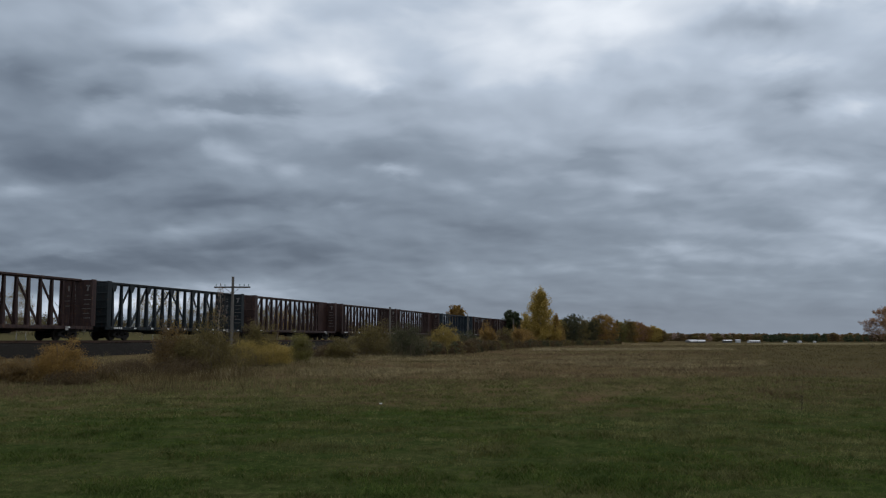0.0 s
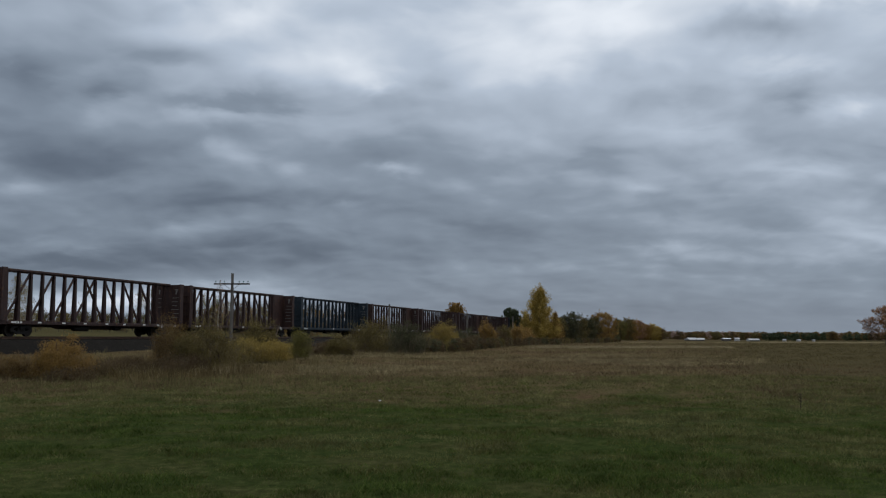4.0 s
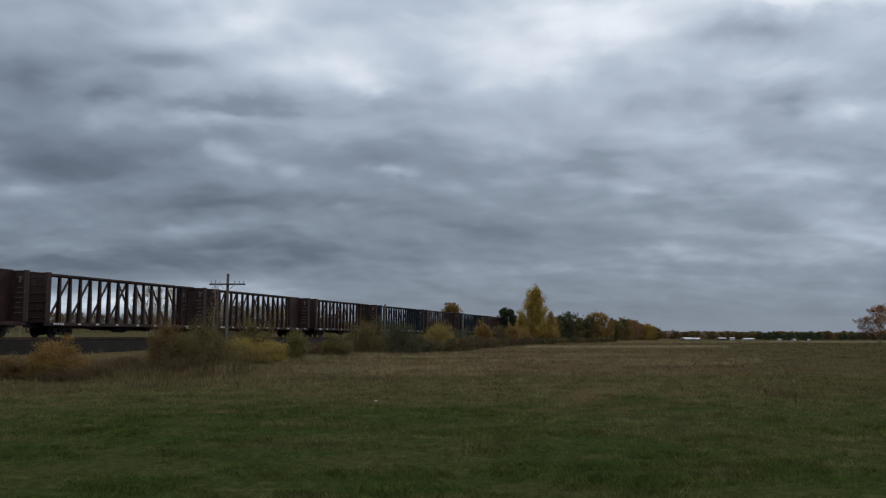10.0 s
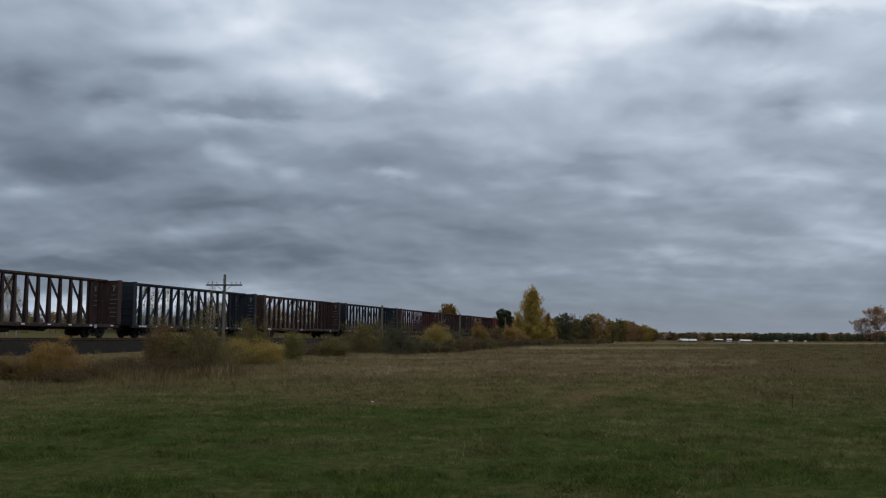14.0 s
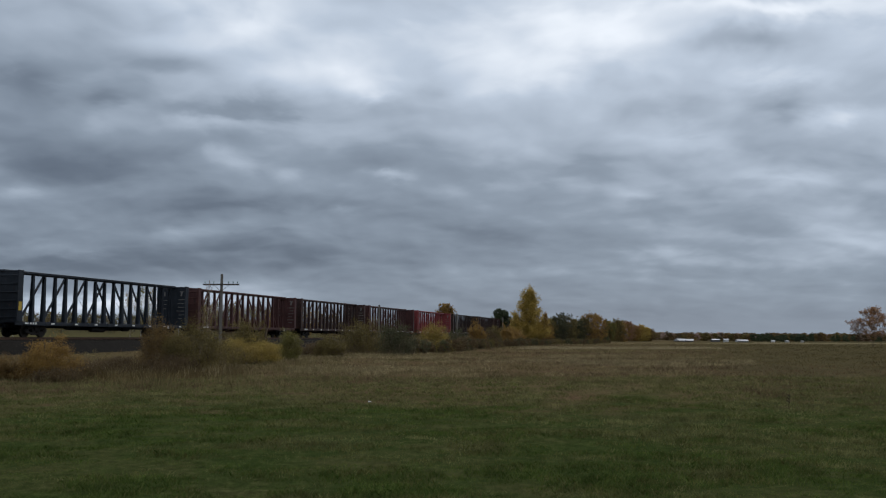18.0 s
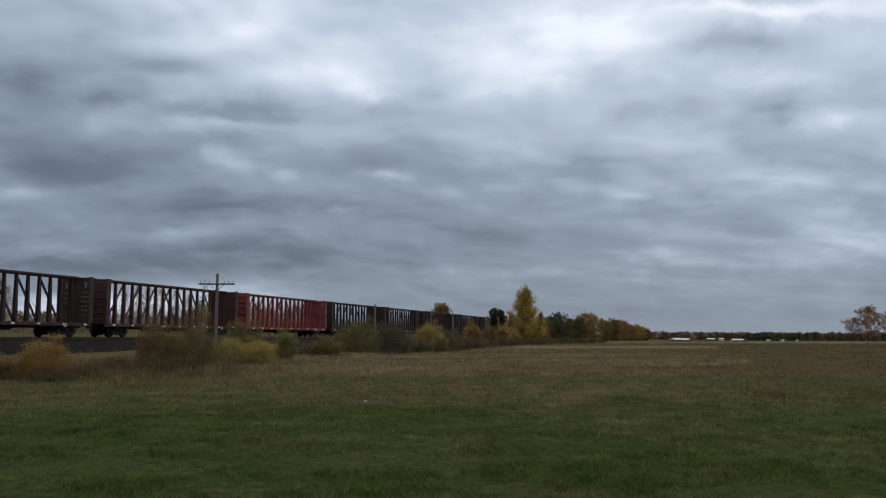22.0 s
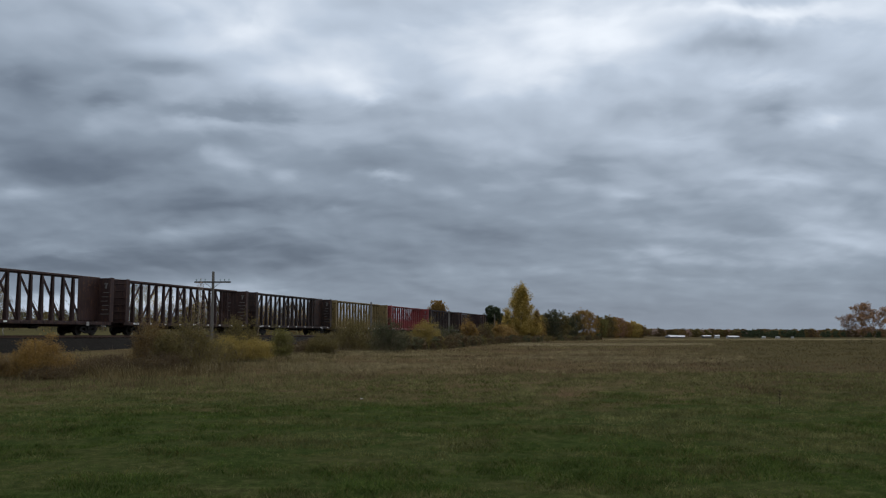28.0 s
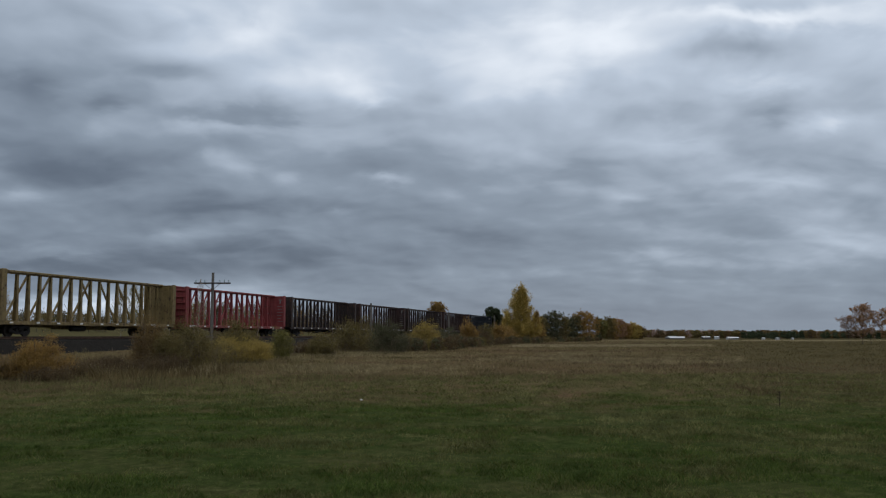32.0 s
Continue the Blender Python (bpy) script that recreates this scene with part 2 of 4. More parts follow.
PAINT = {
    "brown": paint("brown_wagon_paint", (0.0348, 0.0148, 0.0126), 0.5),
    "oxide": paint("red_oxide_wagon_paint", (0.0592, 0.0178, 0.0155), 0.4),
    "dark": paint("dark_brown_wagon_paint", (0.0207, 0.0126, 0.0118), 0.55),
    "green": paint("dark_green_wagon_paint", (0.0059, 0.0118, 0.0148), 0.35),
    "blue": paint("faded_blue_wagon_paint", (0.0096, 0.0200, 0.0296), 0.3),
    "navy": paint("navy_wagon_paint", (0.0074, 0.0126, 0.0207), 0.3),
    "red": paint("bright_red_wagon_paint", (0.21, 0.034, 0.034), 0.35),
    "yellow": paint("yellow_wagon_paint", (0.19, 0.135, 0.05), 0.45),
}
M_TRUCK = plain("sooty_cast_steel", ((0.3, (0.008, 0.007, 0.006)), (0.7, (0.024, 0.020, 0.017))), 9, 0.75, metal=0.2)
M_WHEEL = plain("worn_wheel_steel", ((0.3, (0.018, 0.015, 0.012)), (0.7, (0.052, 0.042, 0.034))), 12, 0.55, metal=0.6)
M_RAIL = plain("rusty_rail_steel", ((0.3, (0.05, 0.028, 0.018)), (0.7, (0.13, 0.075, 0.05))), 10, 0.6, metal=0.4)
M_TIE = plain("tarred_sleeper_wood", ((0.3, (0.018, 0.014, 0.011)), (0.7, (0.06, 0.048, 0.038))), 8, 0.9, stretch=(0.2, 1, 1), vary=0.4)
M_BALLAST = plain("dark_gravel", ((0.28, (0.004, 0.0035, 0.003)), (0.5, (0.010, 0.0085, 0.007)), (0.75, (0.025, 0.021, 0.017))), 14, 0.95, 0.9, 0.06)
M_POLE = plain("weathered_pole_wood", ((0.3, (0.085, 0.078, 0.07)), (0.7, (0.20, 0.185, 0.165))), 7, 0.9, 0.4, 0.01, stretch=(1, 1, 0.08))
M_ARM = plain("dark_crossarm_wood", ((0.3, (0.045, 0.042, 0.04)), (0.7, (0.12, 0.11, 0.10))), 7, 0.9, 0.4, 0.01, stretch=(0.1, 1, 1))
M_CARD = plain("dirty_white_board", ((0.3, (0.20, 0.19, 0.18)), (0.7, (0.42, 0.40, 0.38))), 9, 0.7, 0.0)
M_GLASS = plain("insulator_glass", ((0.3, (0.18, 0.26, 0.25)), (0.7, (0.3, 0.4, 0.38))), 5, 0.15, 0.0)
M_REFLECT = plain("reflective_tape", ((0.3, (0.55, 0.55, 0.52)), (0.7, (0.8, 0.8, 0.76))), 9, 0.35, 0.0)
M_STENCIL = plain("worn_white_stencil", ((0.38, (0.07, 0.065, 0.062)), (0.62, (0.24, 0.23, 0.225))), 6, 0.7, 0.0)
M_PLACARD = plain("faded_yellow_enamel", ((0.3, (0.38, 0.25, 0.03)), (0.7, (0.55, 0.38, 0.06))), 6, 0.5, 0.0)
M_WIRE = plain("steel_cable", ((0.3, (0.03, 0.03, 0.03)), (0.7, (0.08, 0.08, 0.08))), 9, 0.5, 0.0, metal=0.6)
M_BARK = plain("grey_bark", ((0.3, (0.035, 0.03, 0.024)), (0.7, (0.13, 0.115, 0.095))), 6, 0.95, 0.7, 0.03, stretch=(1, 1, 0.3))
M_PALE_BARK = plain("pale_aspen_bark", ((0.3, (0.16, 0.145, 0.12)), (0.7, (0.38, 0.36, 0.31))), 5, 0.9, 0.4, 0.02, stretch=(1, 1, 0.4))
M_TWIG = foliage("bare_twigs", (0.075, 0.054, 0.036), (0.14, 0.10, 0.066), (0.23, 0.17, 0.115), 0.0)
M_LEAF = {
    "amber": foliage("amber_leaves", (0.154, 0.085, 0.023), (0.289, 0.172, 0.046), (0.425, 0.271, 0.082)),
    "gold": foliage("golden_leaves", (0.20, 0.14, 0.030), (0.42, 0.295, 0.068), (0.60, 0.45, 0.125), 0.42),
    "yellow": foliage("yellow_leaves", (0.17, 0.122, 0.03), (0.31, 0.225, 0.055), (0.44, 0.33, 0.09)),
    "olive": foliage("olive_leaves", (0.070, 0.053, 0.018), (0.148, 0.115, 0.037), (0.252, 0.196, 0.068)),
    "lime": foliage("yellow_green_leaves", (0.09, 0.082, 0.022), (0.175, 0.155, 0.042), (0.26, 0.23, 0.075)),
    "sage": foliage("grey_green_leaves", (0.037, 0.038, 0.018), (0.078, 0.078, 0.037), (0.133, 0.127, 0.063)),
    "dark": foliage("dark_green_leaves", (0.026, 0.036, 0.018), (0.058, 0.074, 0.034), (0.105, 0.125, 0.058)),
    "rust": foliage("rust_orange_leaves", (0.19, 0.10, 0.055), (0.33, 0.185, 0.098), (0.46, 0.28, 0.15), 0.45),
    "rose": foliage("pinkish_brown_leaves", (0.22, 0.14, 0.11), (0.36, 0.25, 0.20), (0.48, 0.36, 0.29), 0.45),
    "tawny": foliage("tawny_leaves", (0.081, 0.050, 0.018), (0.170, 0.107, 0.038), (0.274, 0.181, 0.068)),
    "wan": foliage("wan_thin_leaves", (0.16, 0.125, 0.065), (0.27, 0.215, 0.11), (0.38, 0.31, 0.17), 0.5),
    "brown": foliage("brown_leaves", (0.050, 0.032, 0.016), (0.105, 0.070, 0.032), (0.180, 0.125, 0.058)),
}
M_GRASS = {
    "green": foliage("green_grass", (0.026, 0.050, 0.011), (0.064, 0.100, 0.023), (0.165, 0.182, 0.062), 0.3, 0.9, 2.0),
    "olive": foliage("olive_grass", (0.058, 0.062, 0.020), (0.110, 0.110, 0.038), (0.185, 0.178, 0.072), 0.3, 0.9, 2.0),
    "dry": foliage("dry_grass", (0.072, 0.076, 0.031), (0.148, 0.148, 0.062), (0.28, 0.27, 0.13), 0.3, 0.9, 1.6),
    "straw": foliage("straw_grass", (0.112, 0.092, 0.045), (0.172, 0.143, 0.073), (0.265, 0.222, 0.118), 0.3, 0.9, 0.55),
    "weed": foliage("red_brown_weeds", (0.092, 0.065, 0.040), (0.138, 0.098, 0.060), (0.195, 0.142, 0.09), 0.3, 0.9, 0.55),
    "bleached": foliage("bleached_grass", (0.17, 0.14, 0.08), (0.26, 0.215, 0.125), (0.38, 0.32, 0.20), 0.3, 0.9, 0.9),
    "rank": foliage("rank_verge_grass", (0.075, 0.056, 0.027), (0.125, 0.094, 0.046), (0.20, 0.155, 0.08), 0.3, 0.9, 0.8),
    "hay": foliage("pale_hay", (0.27, 0.215, 0.12), (0.37, 0.30, 0.175), (0.48, 0.40, 0.24), 0.3),
    "pasture": foliage("pasture_grass", (0.090, 0.075, 0.036), (0.124, 0.102, 0.050), (0.165, 0.138, 0.070), 0.3, 0.9, 0.45),
}


def ground_material():
    """Mown green lawn near by, giving way to dry rough grass and reddish weeds further out, in patches."""
    m, t, b = material("field_grass", 1.0)
    b.inputs["Specular IOR Level"].default_value = 0.0
    c = t.nodes.new("ShaderNodeTexCoord")
    sep = t.nodes.new("ShaderNodeSeparateXYZ")
    t.links.new(c.outputs["Object"], sep.inputs[0])
    fine = noise_of(t, 6.0, 10, 0.7)
    mid = noise_of(t, 0.6, 5, 0.6)
    big = noise_of(t, 0.07, 4, 0.55)
    green = ramp(t, fine, ((0.3, (0.012, 0.020, 0.006)), (0.5, (0.029, 0.042, 0.012)), (0.72, (0.070, 0.078, 0.027))))
    dry = ramp(t, fine, ((0.3, (0.038, 0.030, 0.015)), (0.55, (0.098, 0.076, 0.038)), (0.75, (0.175, 0.14, 0.075))))
    red = ramp(t, fine, ((0.3, (0.038, 0.026, 0.015)), (0.55, (0.095, 0.063, 0.035)), (0.75, (0.16, 0.115, 0.065))))
    olive = ramp(t, fine, ((0.3, (0.036, 0.029, 0.015)), (0.55, (0.074, 0.060, 0.031)), (0.75, (0.125, 0.102, 0.055))))
    pasture = ramp(t, fine, ((0.3, (0.042, 0.038, 0.018)), (0.7, (0.09, 0.078, 0.038))))
    hay = ramp(t, fine, ((0.3, (0.14, 0.11, 0.06)), (0.7, (0.27, 0.22, 0.13))))
    # how far out, loosened by the patches
    out = sums(t, "ADD", sums(t, "DIVIDE", sep.outputs[1], 26.0), sums(t, "MULTIPLY", sums(t, "SUBTRACT", mid, 0.5), 0.9))
    out = sums(t, "ADD", out, sums(t, "MULTIPLY", sums(t, "SUBTRACT", big, 0.5), 0.5))
    rough = ramp(t, out, ((0.72, (0, 0, 0)), (1.0, (1, 1, 1))))
    patch = ramp(t, sums(t, "ADD", sums(t, "MULTIPLY", big, 0.6), sums(t, "MULTIPLY", mid, 0.4)), ((0.42, (0, 0, 0)), (0.56, (1, 1, 1))))
    far = blend(t, patch, dry, red)
    # greener pasture off to one side, and a strip of pale hay far out
    side = sums(t, "DIVIDE", sep.outputs[0], sums(t, "ADD", sums(t, "ABSOLUTE", sep.outputs[1], None), 8.0))
    side = sums(t, "ADD", side, sums(t, "MULTIPLY", sums(t, "SUBTRACT", big, 0.5), 0.5))
    far = blend(t, ramp(t, side, ((0.20, (0, 0, 0)), (0.34, (1, 1, 1)))), far, olive)
    ahead = sums(t, "ADD", sums(t, "DIVIDE", sep.outputs[1], 400.0), sums(t, "MULTIPLY", sums(t, "SUBTRACT", big, 0.5), 0.25))
    far = blend(t, sums(t, "MULTIPLY", ramp(t, ahead, ((0.58, (0, 0, 0)), (0.62, (1, 1, 1)), (0.68, (1, 1, 1)), (0.74, (0, 0, 0)))), 0.45), far, hay)
    over = sums(t, "ADD", sums(t, "MULTIPLY", sep.outputs[0], -0.96), sums(t, "MULTIPLY", sep.outputs[1], 0.28))
    far = blend(t, ramp(t, sums(t, "DIVIDE", over, 100.0), ((0.53, (0, 0, 0)), (0.57, (1, 1, 1)))), far, pasture)
    meadow = blend(t, sums(t, "MULTIPLY", ramp(t, mid, ((0.45, (0, 0, 0)), (0.7, (1, 1, 1)))), 0.45), green, dry)
    t.links.new(blend(t, rough, meadow, far), b.inputs["Base Color"])
    bump(t, b, fine, 0.8, 0.08)
    return m


M_GROUND = ground_material()
M_ROOF = plain("pale_metal_roof", ((0.3, (0.32, 0.32, 0.33)), (0.7, (0.46, 0.46, 0.47))), 0.8, 0.5, 0.1)
M_SIDING = plain("white_siding", ((0.3, (0.40, 0.40, 0.40)), (0.7, (0.55, 0.55, 0.55))), 1.2, 0.7, 0.1)
M_SHED = plain("grey_shed_wood", ((0.3, (0.07, 0.065, 0.06)), (0.7, (0.15, 0.14, 0.13))), 2, 0.9, 0.2)
M_DEAD = plain("dead_stem", ((0.3, (0.015, 0.012, 0.010)), (0.7, (0.05, 0.04, 0.03))), 20, 0.9, 0.3)
M_LITTER = plain("white_litter", ((0.3, (0.4, 0.4, 0.4)), (0.7, (0.6, 0.6, 0.6))), 20, 0.7, 0.3)

# ---- mesh tools ----
ALONG = Vector((math.sin(radians(16.26)), math.cos(radians(16.26)), 0))   # the track's way, off into the distance
ASIDE = Vector((-ALONG.y, ALONG.x, 0))                                    # across it, away from the camera
RAIL_Z = 1.48
TRACK = Vector((-28.92, 70.92, RAIL_Z))                                    # a place on the middle of the track
TRACK_OFF = TRACK.x * ASIDE.x + TRACK.y * ASIDE.y
HEADING = math.degrees(math.atan2(ALONG.y, ALONG.x))


def mesh_of(name, verts, faces, smooth=False):
    me = bpy.data.meshes.new(name)
    me.from_pydata(verts, [], faces)
    if smooth:
        me.polygons.foreach_set("use_smooth", [True] * len(me.polygons))
    me.update()
    return me


def quads_mesh(name, co, per):
    """A mesh of loose faces with per corners each, from an array of their corners."""
    co = np.asarray(co, dtype=np.float32).reshape(-1, 3)
    n = len(co) // per
    me = bpy.data.meshes.new(name)
    me.vertices.add(len(co))
    me.vertices.foreach_set("co", co.ravel())
    me.loops.add(len(co))
    me.loops.foreach_set("vertex_index", np.arange(len(co), dtype=np.int32))
    me.polygons.add(n)
    me.polygons.foreach_set("loop_start", np.arange(n, dtype=np.int32) * per)
    me.update(calc_edges=True)
    return me


def bm_mesh(name, bm):
    me = bpy.data.meshes.new(name)
    bm.to_mesh(me)
    bm.free()
    return me


def add_box(bm, size, at=(0, 0, 0), turn=None, top=1.0, bevel=0.0):
    """A box; top: how much narrower its upper end is."""
    m = Matrix.Translation(at) @ (turn.to_4x4() if turn else Matrix())
    geo = bmesh.ops.create_cube(bm, size=1.0)["verts"]
    for v in geo:
        k = top if v.co.z > 0 else 1.0
        v.co = m @ Vector((v.co.x * size[0] * k, v.co.y * size[1] * k, v.co.z * size[2]))
    if bevel:
        edges = list({e for v in geo for e in v.link_edges})
        bmesh.ops.bevel(bm, geom=edges, offset=bevel, segments=1, affect="EDGES")


def add_bar(bm, a, b, w, h):
    """A bar of section w by h from a to b."""
    a, b = Vector(a), Vector(b)
    d = b - a
    add_box(bm, (w, h, d.length), (a + b) / 2, d.to_track_quat("Z", "Y").to_matrix())


def add_tube(bm, a, b, r1, r2, sides=8):
    a, b = Vector(a), Vector(b)
    d = b - a
    m = Matrix.Translation((a + b) / 2) @ d.to_track_quat("Z", "Y").to_matrix().to_4x4()
    bmesh.ops.create_cone(bm, cap_ends=True, segments=sides, radius1=r1, radius2=r2, depth=d.length, matrix=m)


def part(name, me, mat, parent, label="", at=None):
    """One mesh object under a thing or part. Shared meshes keep their shape; the material sits on the object."""
    if isinstance(me, bmesh.types.BMesh):
        me = bm_mesh(name, me)
    ob = new(name, me)
    if not me.materials:
        me.materials.append(mat)
    if me.materials[0] != mat:
        ob.material_slots[0].link = "OBJECT"
        ob.material_slots[0].material = mat
    if parent:
        ob.parent = parent
    if at is not None:
        ob.matrix_basis = at
    if label:
        ob["label"] = label
    return ob


def smooth(a, b, x):
    k = min(1.0, max(0.0, (x - a) / (b - a)))
    return k * k * (3 - 2 * k)


def ground_z(x, y):
    """The lie of the land: flat field, a foot of bank by the track, gently rising fields beyond it."""
    off = x * ASIDE.x + y * ASIDE.y
    r = math.hypot(x, y)
    z = 0.45 * smooth(TRACK_OFF - 9, TRACK_OFF - 3, off) + 2.9 * smooth(TRACK_OFF + 6, TRACK_OFF + 95, off)
    z -= 1.9 * smooth(330, 800, r) * (1 - smooth(10, 60, off))
    z += 0.10 * noise.noise((x * 0.09, y * 0.09, 0.3)) * smooth(2, 12, r) + 0.035 * noise.noise((x * 0.6, y * 0.6, 4.1)) * (1 - smooth(40, 80, r))
    return z


def spot(bearing, far):
    """The ground place far metres ahead, bearing to the side (as sideways metres per metre ahead)."""
    x, y = bearing * far, far
    return Vector((x, y, ground_z(x, y)))


# ---- ground, track ----
def build_ground():
    rings, spokes = 150, 200
    radii = [0.4 * (4600 / 0.4) ** (i / (rings - 1)) for i in range(rings)]
    verts, faces = [(0, 0, ground_z(0, 0))], []
    for r in radii:
        for k in range(spokes):
            a = 2 * math.pi * k / spokes
            x, y = r * math.sin(a), r * math.cos(a)
            verts.append((x, y, ground_z(x, y)))
    for k in range(spokes):
        faces.append((0, 1 + (k + 1) % spokes, 1 + k))
    for i in range(rings - 1):
        for k in range(spokes):
            a, b = 1 + i * spokes + k, 1 + i * spokes + (k + 1) % spokes
            faces.append((a, b, b + spokes, a + spokes))
    ob = part("ground", mesh_of("ground", verts, faces, True), M_GROUND, None)
    tagged(ob, "grassy field, green nearby and dry brown further out", "ground", kind="structure")


def track_pose(s, off=0.0, z=0.0):
    p = TRACK + ALONG * s + ASIDE * off
    return pose(p.x, p.y, RAIL_Z + z, 0, 0, HEADING)


def build_track():
    # ballast bank, along local x
    rng = random.Random(5)
    prof = [(-6.2, -1.62), (-4.6, -1.15), (-3.1, -0.34), (-1.6, -0.22), (1.6, -0.22), (3.1, -0.34), (4.8, -1.0), (6.2, -1.25)]
    xs = [-560 + 4 * i for i in range(110)] + [-120 + 1.0 * i for i in range(420)] + [300 + 8 * i for i in range(101)]
    verts, faces = [], []
    for x in xs:
        for i, (y, z) in enumerate(prof):
            j = 0.07 if -120 < x < 300 else 0.0
            verts.append((x, y + rng.uniform(-j, j), z + rng.uniform(-j, j) * 0.6))
    n = len(prof)
    for i in range(len(xs) - 1):
        for k in range(n - 1):
            a = i * n + k
            faces.append((a, a + n, a + n + 1, a + 1))
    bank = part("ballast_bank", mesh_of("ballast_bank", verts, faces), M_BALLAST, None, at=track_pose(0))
    tagged(bank, "dark gravel railway embankment", "embankment", kind="structure")
    # rails
    rail_prof = [(-0.07, -0.17), (0.07, -0.17), (0.07, -0.15), (0.012, -0.13), (0.012, -0.045), (0.036, -0.035), (0.036, 0),
                 (-0.036, 0), (-0.036, -0.035), (-0.012, -0.045), (-0.012, -0.13), (-0.07, -0.15)]
    v = [(x, y, z) for x in (-560, 1100) for y, z in rail_prof]
    k = len(rail_prof)
    f = [(i, (i + 1) % k, k + (i + 1) % k, k + i) for i in range(k)]
    me = mesh_of("rail", v, f)
    for side in (-1, 1):
        tagged(part("rail", me, M_RAIL, None, at=track_pose(0, side * 0.755)), "rusty steel rail on sleepers in gravel", "rail", "rails of the track")
    # sleepers: single ones where the camera is nearest, the rest joined
    bm = bmesh.new()
    add_box(bm, (0.23, 2.6, 0.16), (0, 0, -0.25), bevel=0.012)
    me = bm_mesh("sleeper", bm)
    run = new("sleepers")
    run.matrix_basis = track_pose(0)
    tagged(run, "row of dark tarred wooden sleepers under the rails", "sleepers", kind="structure")
    for i in range(150):
        part("sleeper", me, M_TIE, run, at=pose(-50 + i * 0.62, rng.uniform(-0.03, 0.03), 0, 0, 0, rng.uniform(-0.6, 0.6)))
    bm = bmesh.new()
    for i in range(160):
        add_box(bm, (0.23, 2.6, 0.16), (43.4 + i * 0.62, 0, -0.25))
    tagged(part("far_sleepers", bm, M_TIE, run), kind="stuff")


build_ground()
build_track()

# ---- the train: centre-beam lumber flat wagons, empty ----
PITCH = 24.0        # coupled length
HALF = 11.15        # middle to the outside of a bulkhead
TOP = 4.86          # rail to the top chord
DECK = 1.12
SHAPES = {}


def shape(name, make):
    if name not in SHAPES:
        bm = bmesh.new()
        make(bm)
        SHAPES[name] = bm_mesh(name, bm)
    return SHAPES[name]


BAY = 1.215


def post_shape(bm):
    # tapered web with two flanges, deeper at the foot
    h = TOP - DECK - 0.2
    add_box(bm, (0.05, 0.32, h), (0, 0, h / 2), top=0.55)
    for s in (-1, 1):
        lean = Matrix.Rotation(s * 0.019, 3, "X")
        add_box(bm, (0.25, 0.04, h), (0, s * 0.125, h / 2), lean, top=0.66)


def gusset_shape(bm):
    # plate where braces meet the top chord, cut back to a point below
    v = [bm.verts.new((x, y, z)) for y in (-0.02, 0.02) for x, z in ((-0.34, 0), (0.34, 0), (0.34, -0.18), (0.14, -0.62), (-0.14, -0.62), (-0.34, -0.18))]
    bm.faces.new(v[:6])
    bm.faces.new(v[:5:-1])
    for k in range(6):
        bm.faces.new((v[k], v[k + 6], v[(k + 1) % 6 + 6], v[(k + 1) % 6]))


def brace_shape(bm, reach):
    add_bar(bm, (0, 0, 0.05), (reach, 0, TOP - DECK - 0.25), 0.10, 0.15)


def bulkhead_shape(bm):
    h = TOP - DECK - 0.08
    add_box(bm, (0.10, 2.98, h), (0, 0, h / 2), bevel=0.01)
    add_box(bm, (0.16, 2.9, 0.10), (0, 0, h - 0.05), bevel=0.02)


def truck_side(bm):
    for sx in (-1, 1):
        add_box(bm, (0.36, 0.2, 0.34), (sx * 0.89, 0, 0.46), bevel=0.05)
        add_bar(bm, (sx * 0.86, 0, 0.62), (sx * 0.22, 0, 0.72), 0.16, 0.16)
        add_bar(bm, (sx * 0.86, 0, 0.40), (sx * 0.24, 0, 0.24), 0.15, 0.16)
        add_bar(bm, (sx * 0.30, 0, 0.22), (sx * 0.30, 0, 0.74), 0.14, 0.16)
    add_box(bm, (0.78, 0.17, 0.12), (0, 0, 0.22), bevel=0.02)
    add_box(bm, (0.7, 0.17, 0.12), (0, 0, 0.74), bevel=0.02)


def springs(bm):
    for sx in (-0.17, 0, 0.17):
        add_tube(bm, (sx, 0, 0.28), (sx, 0, 0.55), 0.075, 0.075, 8)


def wheelset_shape(bm):
    add_tube(bm, (0, -1.0, 0), (0, 1.0, 0), 0.08, 0.08, 8)
    for s in (-1, 1):
        add_tube(bm, (0, s * 0.70, 0), (0, s * 0.83, 0), 0.456, 0.45, 24)
        add_tube(bm, (0, s * 0.66, 0), (0, s * 0.70, 0), 0.485, 0.485, 24)
        add_tube(bm, (0, s * 0.83, 0), (0, s * 0.90, 0), 0.16, 0.12, 12)


def coupler_shape(bm):
    add_box(bm, (0.75, 0.16, 0.18), (0.1, 0, 0), bevel=0.02)
    add_box(bm, (0.28, 0.34, 0.28), (0.5, 0.03, 0), bevel=0.05)


def hose_shape(bm):
    last = None
    for i in range(9):
        a = i / 8
        p = Vector((0.1 + 0.5 * a, 0.35, 0.75 - 0.42 * math.sin(math.pi * min(1, a * 1.1))))
        if last is not None:
            add_tube(bm, last, p, 0.03, 0.03, 6)
        last = p


def side_sill(bm):
    add_box(bm, (2 * HALF - 0.1, 0.10, 0.24), (0, 0, 0.99))
    add_box(bm, (2 * HALF - 0.1, 0.16, 0.03), (0, 0, 0.875))
    for i in range(18):
        add_box(bm, (0.26, 0.16, 0.19), ((i - 8.5) * BAY, 0, 0.985), bevel=0.02)


